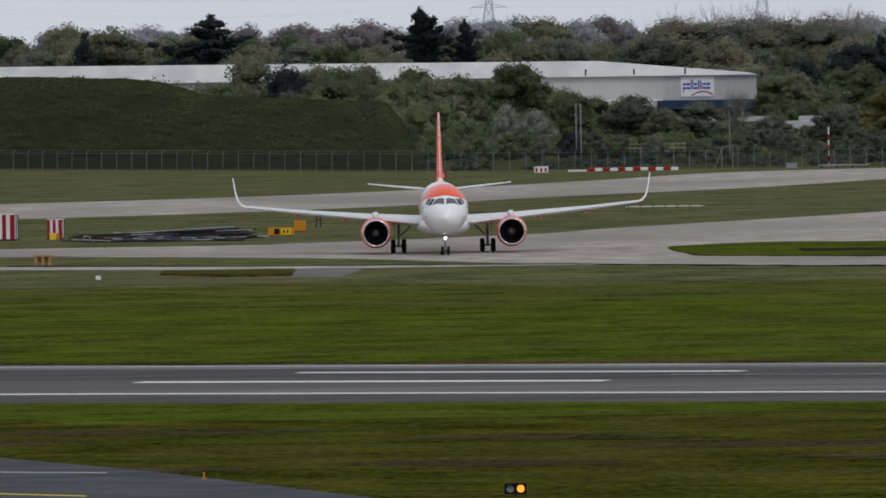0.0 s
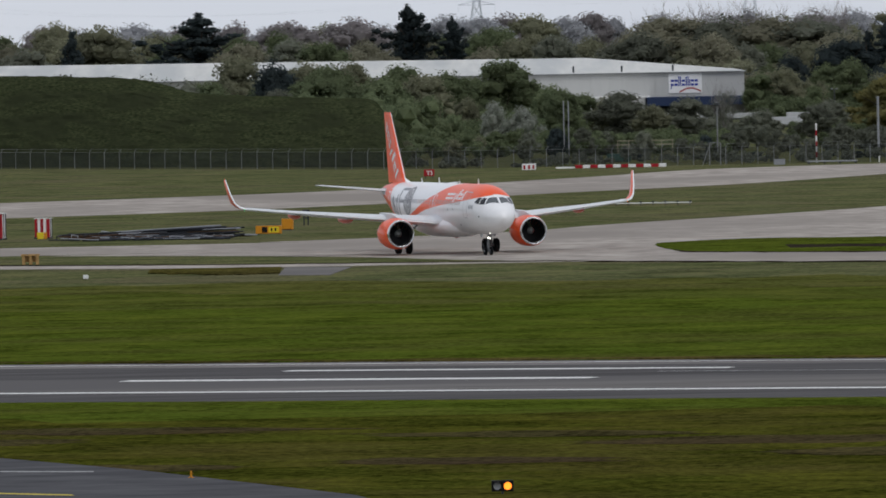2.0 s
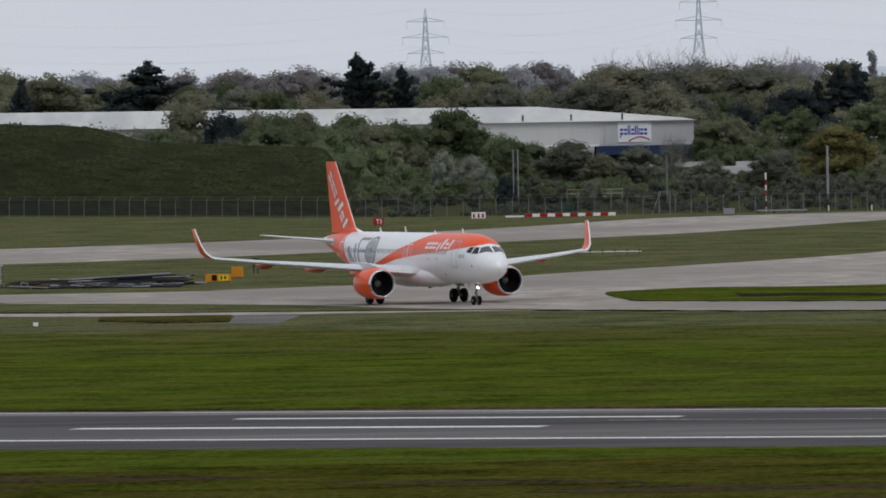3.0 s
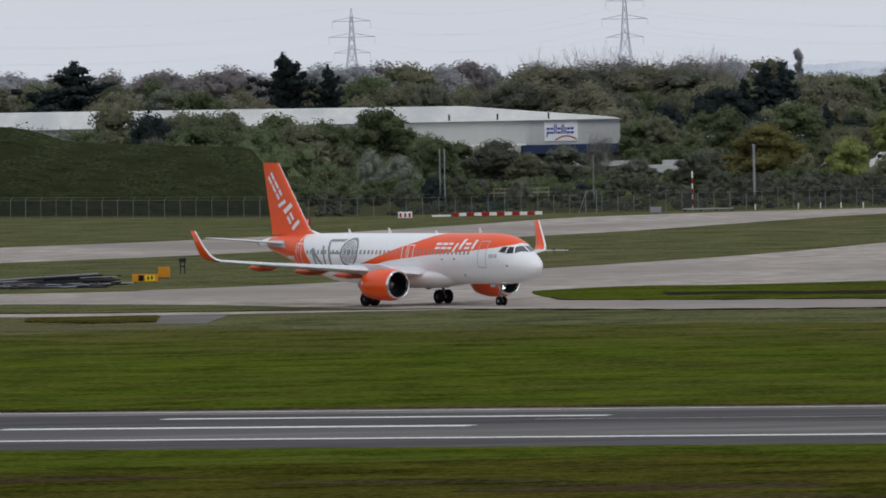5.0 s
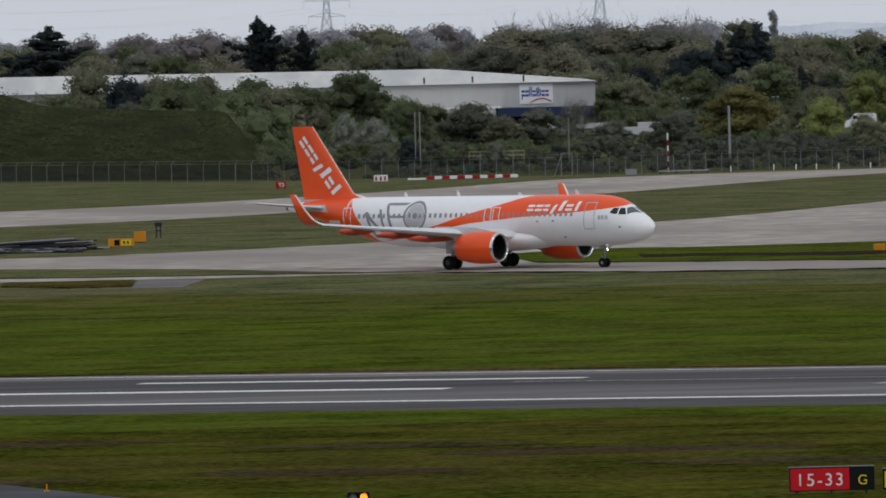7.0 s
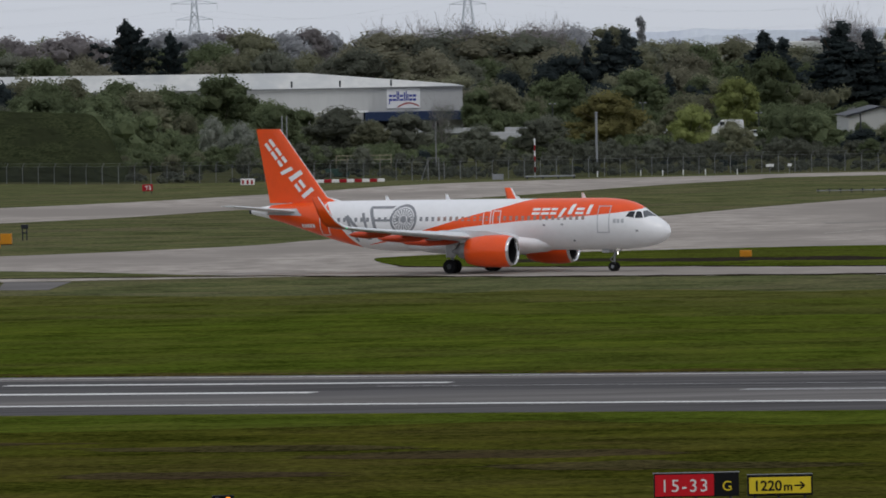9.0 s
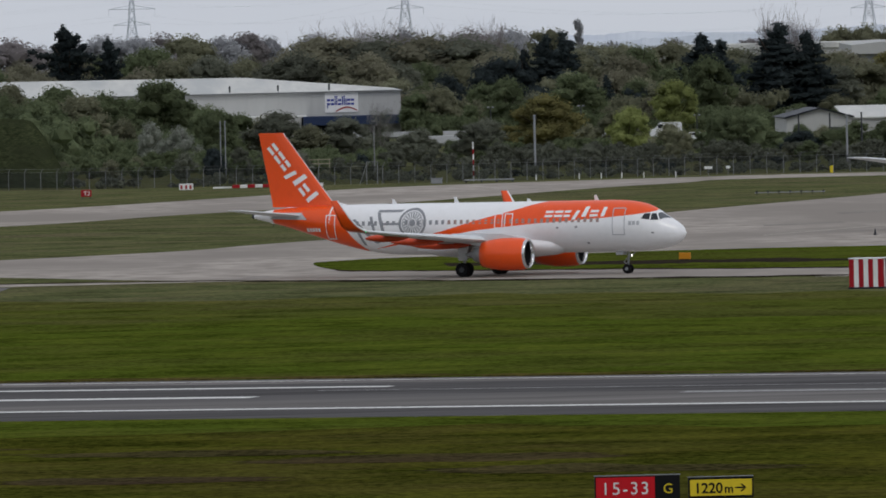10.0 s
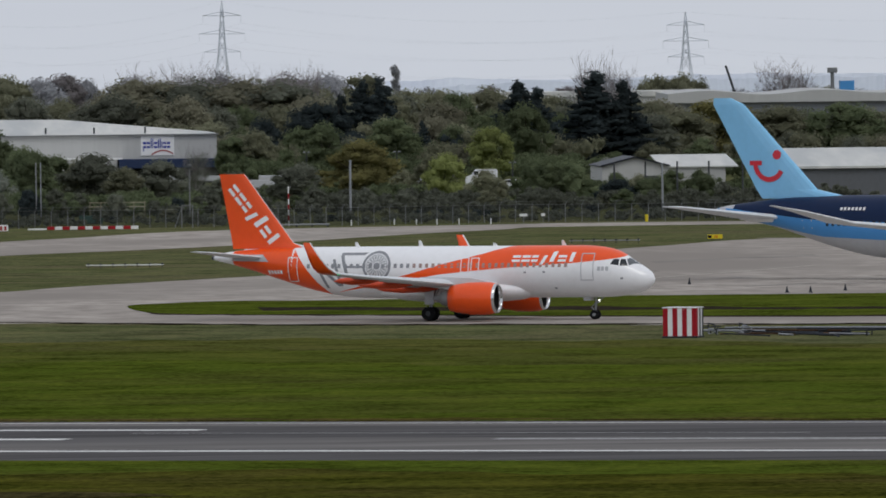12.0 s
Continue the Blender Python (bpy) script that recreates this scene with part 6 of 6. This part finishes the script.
def poles():
    def mast(x, y, h, r, mat, label, kind="pole"):
        p = hull(kind, pose(x, y, 0), label, kind)
        part("shaft", tubes(((0, 0, 0), (0, 0, h), r), n=8), mat, p)
        part("cap", boxes((-r * 1.3, -r * 1.3, h, r * 1.3, r * 1.3, h + 0.2), bevel=0.03), mat, p)
        return p
    mast(18.6, 1560, 7.6, 0.08, PALE_PIPE, "slim pale grey steel pole")
    mast(19.25, 1560, 7.6, 0.08, PALE_PIPE, "slim pale grey steel pole")
    mast(61.2, 1540, 7.6, 0.16, PALE_PIPE, "thick grey pole behind the fence")
    mast(102.5, 1520, 6.9, 0.14, PALE_PIPE, "grey pole behind the fence")
    m = mast(38.0, 1490, 7.7, 0.09, STEEL, "tall slim grey camera pole")
    part("camera_head", boxes((-0.3, -0.3, 7.4, 0.3, 0.1, 7.8), bevel=0.05), STEEL_DARK, m)
    f = hull("steel_gantry", pose(36.8, 1457, 0), "small braced steel gantry by the fence", "gantry")
    part("brace", tubes(((-0.7, 0, 0), (-0.7, 0, 2.9), 0.07), ((0.7, 0, 0), (0.7, 0, 2.9), 0.07), ((-0.7, 0, 2.6), (-1.6, 0, 0), 0.05), ((-0.7, 0, 2.9), (0.7, 0, 2.9), 0.05), n=6), STEEL, f)
    m = hull("wind_mast", pose(50.1, 1463, 0), "slim red and white banded mast", "mast")
    for k in range(7):
        part("band", tubes(((0, 0, k * 0.7), (0, 0, (k + 1) * 0.7), 0.1), n=8), RED if k % 2 else WHITE, m)
    part("head", boxes((-0.12, -0.12, 4.9, 0.12, 0.12, 5.1), bevel=0.04), WHITE, m)
    for k, x in enumerate((103.6, 108.2, 112.9, 117.6, 122.6, 127.2)):
        tagged(part("dark_post", tubes(((x, 1640 + k, 0), (x, 1640 + k, 6.3), 0.13), n=7), STEEL_DARK), "tall dark post beside the shed", "post", "dark posts")
    for x, y in ((63.7, 1461), (66.5, 1459.5), (69.1, 1458.5), (71.9, 1457.2), (58, 1458), (76, 1457)):
        tagged(part("marker_post", boxes((x - 0.07, y - 0.07, 0, x + 0.07, y + 0.07, 0.75), bevel=0.02), WHITE), "short white marker post by the taxiway", "marker", "white marker posts")
    for x, y in ((72.2, 1035.6), (77.8, 992.5), (79.8, 991.5), (83.5, 999)):
        c = bmesh.new()
        tube(c, (x, y, 0.05), (x, y, 0.62), 0.15, 0.03, 10)
        box(c, x - 0.2, y - 0.2, 0.03, x + 0.2, y + 0.2, 0.08)
        tagged(part("edge_light", c, DARK_PIPE), "small dark edge light on the concrete", "lamp", "edge lights")
    tagged(part("marker_block", boxes((-27.1, 879.5, 0, -26.7, 879.8, 0.32), bevel=0.03), WHITE), "small white marker block on the grass", "marker")
    c = bmesh.new()
    tube(c, (-10.6, 493, 0.02), (-10.6, 493, 0.34), 0.05, 0.03, 8)
    box(c, -10.72, 492.9, 0, -10.48, 493.1, 0.06)
    tagged(part("edge_marker", c, ORANGE_BOX), "small orange edge marker on the grass", "marker")
    for x, y, w in ((80.4, 1460, 1.0), (83.0, 1461, 0.5)):
        p = hull("notice_plate", pose(x, y, 0), "small white notice plate on a short post", "notice")
        part("plate", boxes((-w / 2, 0, 0.9, w / 2, 0.04, 1.25)), WHITE, p)
        part("post", boxes((-0.03, 0.04, 0, 0.03, 0.1, 1.2)), STEEL, p)


# ---- background buildings and vehicles ----
def gable_shed():
    s = hull("shed", pose(113.8, 1750, -0.2), "pale metal shed with a low gable roof", "shed")
    part("wall", loft([[(-5.1, y, 0), (5.1, y, 0), (5.1, y, 4.9), (0, y, 6.2), (-5.1, y, 4.9)] for y in (0, 30)]), CLAD, s)
    for sg in (-1, 1):
        part("roof_slope", loft([[(sg * 5.4, y, 4.85), (0, y, 6.24), (0, y, 6.4), (sg * 5.4, y, 5.0)] for y in (-0.4, 30.4)]), DARK_PIPE if sg < 0 else ROOF, s)
        part("verge", loft([[(sg * 5.4, y, 4.8), (0, y, 6.2), (0, y, 6.45), (sg * 5.4, y, 5.05)] for y in (-0.55, -0.41)]), DARK_PIPE, s)
    part("door", boxes((0.8, -0.05, 0, 3.6, -0.005, 3.4)), STEEL_DARK, s)
    a = hull("annex_shed", pose(123, 1752, 0), "long pale shed beside the gable shed", "shed")
    part("wall", boxes((-4.8, 0, 0, 5, 26, 4.4)), CLAD, a)
    part("roof", loft([[(-5, -0.4, 4.4), (-5, 26, 6.1), (-5, 26, 6.25), (-5, -0.4, 4.6)], [(7, -0.4, 4.4), (7, 26, 6.1), (7, 26, 6.25), (7, -0.4, 4.6)]]), ROOF, a)
    w = hull("hangar", pose(150, 1700, 0), "low dark grey building with a pale roof", "building")
    part("wall", boxes((-15.5, 0, 0, 40, 40, 4.5)), paint("slate_wall", (0.13, 0.135, 0.145), 0.6), w)
    part("roof", loft([[(x, -0.6, 4.45), (x, 40.5, 7.1), (x, 40.5, 7.3), (x, -0.6, 4.8)] for x in (-16, 40.5)]), ROOF, w)


def far_roofs():
    w = hull("far_building", pose(0, 2700, 0), "distant long building with a white roof", "building")
    part("wall", boxes((140, 0, 0, 192, 40, 12.9)), CLAD, w)
    part("roof", boxes((139.5, -0.5, 12.9, 192.5, 40.5, 14.5), bevel=0.2), ROOF, w)
    w = hull("far_hall", pose(0, 2500, 0), "distant grey hall with a wavy roof", "building")
    xs = np.linspace(170, 320, 90)
    top = [14.0 + 0.5 * math.sin((x - 172) * 0.24) * math.exp(-abs(x - 190) / 90) + 0.2 for x in xs]
    part("wall", boxes((171, 0.5, 0, 320, 40, 12.2)), paint("hall_wall", (0.22, 0.23, 0.25), 0.6), w)
    part("roof", loft([[(x, -0.8, 12.0), (x, 40, 12.0), (x, 40, z + 0.4), (x, -0.8, z)] for x, z in zip(xs, top)]), CLAD, w)
    c = hull("crane", pose(199.5, 2700, 0), "thin dark crane boom far off", "crane")
    part("boom", tubes(((0, 0, 0), (0, 0, 14.5), 0.5), ((0, 0, 14.4), (-1.9, 0, 20.2), 0.28), n=6), STEEL_DARK, c)
    t = hull("water_tower", pose(248, 3000, 0), "distant small tower with a square head", "tower")
    part("shaft", tubes(((0, 0, 0), (0, 0, 18.2), 0.5)), STEEL, t)
    part("head", boxes((-1.3, -1, 18.0, 1.3, 1, 19.4), bevel=0.1), STEEL, t)
    tagged(part("blue_container", boxes((249.2, 2990, 0, 253.0, 2994, 15.9)), MID_BLUE), "distant blue block beside the tower", "container")


def vehicles():
    TRAILER = paint("dusty_white_trailer", (0.46, 0.47, 0.48), 0.6)
    def trailer(x, y, w, h):
        t = hull("trailer", pose(x, y, 0), "white lorry trailer parked in the yard", "trailer", "trailers in the yard")
        part("body", boxes((-w / 2, 0, 0.9, w / 2, 2.5, h), bevel=0.06), TRAILER, t)
        part("chassis", boxes((-w / 2 + 0.2, 0.3, 0.6, w / 2 - 0.2, 2.2, 0.9)), STEEL_DARK, t)
        for q in (-w / 2 + 1.0, w / 2 - 1.2, w / 2 - 2.3):
            part("wheel", tubes(((q, 0.2, 0.5), (q, 2.3, 0.5), 0.5), n=14), TYRE, t)
    for x, y, w, h in ((45, 1985, 8, 1.95), (55.5, 1990, 7, 1.8), (66, 1990, 6, 1.75), (58.5, 1850, 6.5, 2.3), (72.5, 1852, 5, 2.2), (83.5, 1850, 5.5, 2.5)):
        trailer(x, y, w, h)
    v = hull("van", pose(92.3, 1795, 1.0), "white van parked beyond the bushes", "van")
    tagged(part("parking_bank", loft([[(86, 1788, -0.1), (104, 1788, -0.1), (103, 1790, 1.0), (87, 1790, 1.0)], [(86, 1812, -0.1), (104, 1812, -0.1), (103, 1810, 1.0), (87, 1810, 1.0)]]), GRASS), "low grassy rise under the parked vehicles", "bank", kind="structure")
    side = [(-2.6, 0.35), (2.5, 0.35), (2.5, 2.9), (2.3, 3.1), (-0.9, 3.1), (-1.6, 2.2), (-2.5, 1.9)]
    part("body", loft([[(x, y, z) for x, z in side] for y in (0, 2)]), CAR_WHITE, v)
    part("windscreen", loft([[(-1.62, y, 2.2), (-0.95, y, 3.0), (-0.97, y, 3.04), (-1.66, y, 2.22)] for y in (0.1, 1.9)]), GLASS_DARK, v)
    part("side_window", boxes((-1.3, -0.02, 2.2, -0.5, -0.002, 2.8)), GLASS_DARK, v)
    for x in (-1.7, 1.6):
        part("wheel", tubes(((x, 0.0, 0.36), (x, 2.0, 0.36), 0.36), n=14), TYRE, v)
    c = hull("car", pose(97.0, 1793, 1.0), "white car parked beside the van", "car")
    side = [(-2.1, 0.3), (2.1, 0.3), (2.1, 0.85), (1.3, 0.95), (0.7, 1.45), (-1.0, 1.45), (-1.7, 0.95), (-2.1, 0.9)]
    part("body", loft([[(x, y, z) for x, z in side] for y in (0, 1.75)]), CAR_WHITE, c)
    part("side_window", boxes((-1.1, -0.02, 1.0, 0.6, -0.002, 1.35)), GLASS_DARK, c)
    for x in (-1.3, 1.35):
        part("wheel", tubes(((x, -0.01, 0.32), (x, 1.76, 0.32), 0.32), n=14), TYRE, c)


def undergrowth():
    """Low brush and hedge masses between the trees."""
    def mass(name, seed, x0, x1, y0, y1, h0, h1, k, count, size, tone, label):
        rng = np.random.default_rng(seed)
        lobes = []
        for _ in range(k):
            h = rng.uniform(h0, h1)
            r = h * rng.uniform(0.45, 0.8)
            x, y = rng.uniform(x0, x1), rng.uniform(y0, y1)
            for _ in range(9):
                q = r * rng.uniform(0.22, 0.48)
                lobes.append((x + rng.uniform(-1, 1) * r, y + rng.uniform(-1, 1) * r, max(q * 0.5, rng.uniform(0.2, 0.95) * (h - q)), q, q, q * 0.9))
        me = leaf_cloud(lobes, int(count * 2.0), size * 1.15, seed)
        me.materials.append(LEAF[tone])
        tagged(part(name, me, None), label, "undergrowth", kind="stuff")
    mass("hedge", 1, -8, 42, 1560, 1640, 2.0, 4.2, 70, 20800, 0.19, "green", "dense green hedge and scrub behind the fence")
    mass("hedge", 2, 25, 140, 1560, 1640, 1.6, 3.6, 110, 27200, 0.18, "brush", "brown twiggy scrub behind the fence")
    mass("hedge", 3, -6, 150, 1470, 1512, 0.7, 1.7, 190, 24000, 0.13, "brush", "low rough scrub along the fence")
    mass("hedge", 4, -10, 29, 1660, 1780, 3.4, 6.4, 50, 20800, 0.22, "green", "tall green scrub before the warehouse")
    mass("hedge", 5, -80, -5, 1640, 1700, 8.5, 11.0, 60, 20800, 0.22, "green", "tall green scrub behind the grass bank")
    mass("hedge", 6, 60, 190, 2010, 2080, 2.5, 5.5, 80, 20800, 0.23, "green", "green scrub beside the warehouse yard")
    mass("hedge", 7, 75, 240, 2130, 2230, 5.0, 9.0, 90, 24000, 0.26, "olive", "olive scrub below the dark trees")
    mass("hedge", 8, 62, 170, 2230, 2280, 6.0, 9.5, 70, 20800, 0.26, "dark", "dark scrub below the conifers")
    mass("hedge", 9, -140, 190, 2260, 2300, 8.0, 12.0, 110, 28800, 0.29, "olive", "olive tree mass behind the warehouse")
    mass("hedge", 10, -180, 380, 2780, 2860, 9.0, 12.5, 130, 28800, 0.36, "russet", "brown woodland mass below the skyline")
    mass("hedge", 11, 60, 135, 1700, 1790, 1.8, 3.4, 70, 17600, 0.20, "green", "green scrub before the yard")
    mass("hedge", 14, -90, -36, 1640, 1690, 11.5, 13.6, 40, 16000, 0.2, "brush", "tall brown brush rising behind the grass bank")
    mass("hedge", 13, 28, 135, 1800, 1840, 1.5, 2.5, 90, 17600, 0.13, "brush", "low brown scrub before the parked trailers")
    mass("hedge", 12, 125, 330, 2240, 2420, 8.0, 11.5, 80, 20800, 0.29, "green", "green tree mass behind the parked aircraft")


def yard_things():
    r = hull("rail_fence", pose(29.5, 1545, 0), "pale weathered timber rail fence in the scrub", "fence")
    for k in range(6):
        part("post", boxes((-3.8 + 1.5 * k, 0, 0, -3.7 + 1.5 * k, 0.1, 2.45)), PALE_WOOD, r)
    for z in (1.75, 2.3):
        part("rail", boxes((-3.9, -0.05, z, 3.9, -0.01, z + 0.12)), PALE_WOOD, r)
    g = hull("green_container", pose(25.2, 1505, 0), "dull green metal box behind the fence", "container")
    part("body", boxes((-1.6, 0, 0.1, 1.6, 1.4, 1.1), bevel=0.04), paint("dull_green", (0.05, 0.10, 0.085), 0.6), g)
    part("skid", boxes((-1.5, 0.1, 0, 1.5, 1.3, 0.1)), STEEL_DARK, g)
    for x, y, h in ((68.2, 1900, 6.4), (83.4, 1900, 6.3), (102.9, 1900, 4.3), (44.0, 1900, 5.0)):
        m = hull("yard_lamp", pose(x, y, 0), "slim grey yard lamp with a pale head", "lamp", "yard lamps")
        part("pole", tubes(((0, 0, 0), (0, 0, h - 0.1), 0.09), n=8), STEEL_DARK, m)
        for sg in (-1, 1):
            part("lamp_head", boxes((sg * 0.4 - 0.2, -0.2, h - 0.1, sg * 0.4 + 0.2, 0.2, h + 0.1), bevel=0.05), PALE_PIPE, m)
        part("arm", boxes((-0.5, -0.05, h - 0.12, 0.5, 0.05, h - 0.02)), STEEL_DARK, m)


def airfield_things():
    striped_cabinet(-40.4, 1046, 1.9, 1.3, 2.4, 3)
    striped_cabinet(-35.9, 1048, 1.4, 0.9, 1.85, 3)
    striped_cabinet(57.6, 833.5, 2.55, 2.2, 2.2, 4)
    runway_signs()
    guard_light()
    yellow_boxes()
    pipe_stack("pipe_stack", -34.6, 1040, -17.5, 1036, 44, 3, "low stack of long dark and pale pipes on trestles", 9.0, 0.75)
    pipe_stack("loose_pipes", 59.8, 846, 74, 830, 5, 8, "dark loose pipes lying on the grass")
    low_array(22.9, 1162, 8.0, "low pale light bar on short legs in the grass")
    low_array(80.2, 1288, 8.0, "low dark light bar on short legs in the grass")
    barriers()
    sign_small(-0.1, 1387, 1.3, 0.28, 1.1, RED, (), "small dark red taxiway sign reading T3", "T3")
    sign_small(93.9, 1303, 1.7, 0.12, 0.60, YELLOW, ((-0.62, BLACK), (0.1, ORANGE_BOX)), "low yellow and black taxiway sign")
    tagged(part("yellow_post", boxes((96.3, 1462, 0, 96.7, 1462.3, 0.95), bevel=0.05), YELLOW), "short yellow post beside the taxiway", "post")
    poles()


airfield_things()
yard_things()
gable_shed()
far_roofs()
vehicles()
undergrowth()


# ---- what moves ----
def motions():
    """The airliner turns off and taxies across; its wheels roll with it."""
    heading = [-89.2, -85.6, -81.9, -78.1, -74.4, -70.8, -67.2, -63.7, -60.1, -56.4, -52.8, -49.2, -45.6, -42.0, -38.5, -35.2, -32.2, -29.5, -27.2, -25.4, -24.2, -23.4, -22.9, -22.65, -22.5]
    east = [0.0, 0.13, 0.38, 0.78, 1.36, 2.07, 2.97, 4.0, 5.2, 6.58, 8.1, 9.84, 11.76, 13.8, 15.97, 18.3, 20.7, 23.26, 25.92, 28.62, 31.47, 34.37, 37.3, 40.35, 43.3]
    north = [963.0, 960.4, 956.9, 953.0, 948.9, 945.0, 941.2, 937.6, 934.2, 931.0, 928.1, 925.5, 923.1, 920.9, 918.7, 916.5, 914.3, 912.1, 909.9, 907.8, 906.0, 904.6, 903.4, 902.3, 901.2]
    times = [0.5 * k for k in range(25)]
    walk(AIRLINER, [(t, pose(x, y, 0.035, 0, 0, a)) for t, a, x, y in zip(times, heading, east, north)])
    fine = [k / 15 for k in range(181)]
    xs, ys = np.interp(fine, times, east), np.interp(fine, times, north)
    run = np.concatenate([[0], np.cumsum(np.hypot(np.diff(xs), np.diff(ys)))])
    for ob, r in WHEELS:
        at = tuple(ob.location)
        walk(ob, [(t, Matrix.Translation(at) @ Matrix.Rotation(d / r, 4, "Y")) for t, d in zip(fine, run)])


motions()
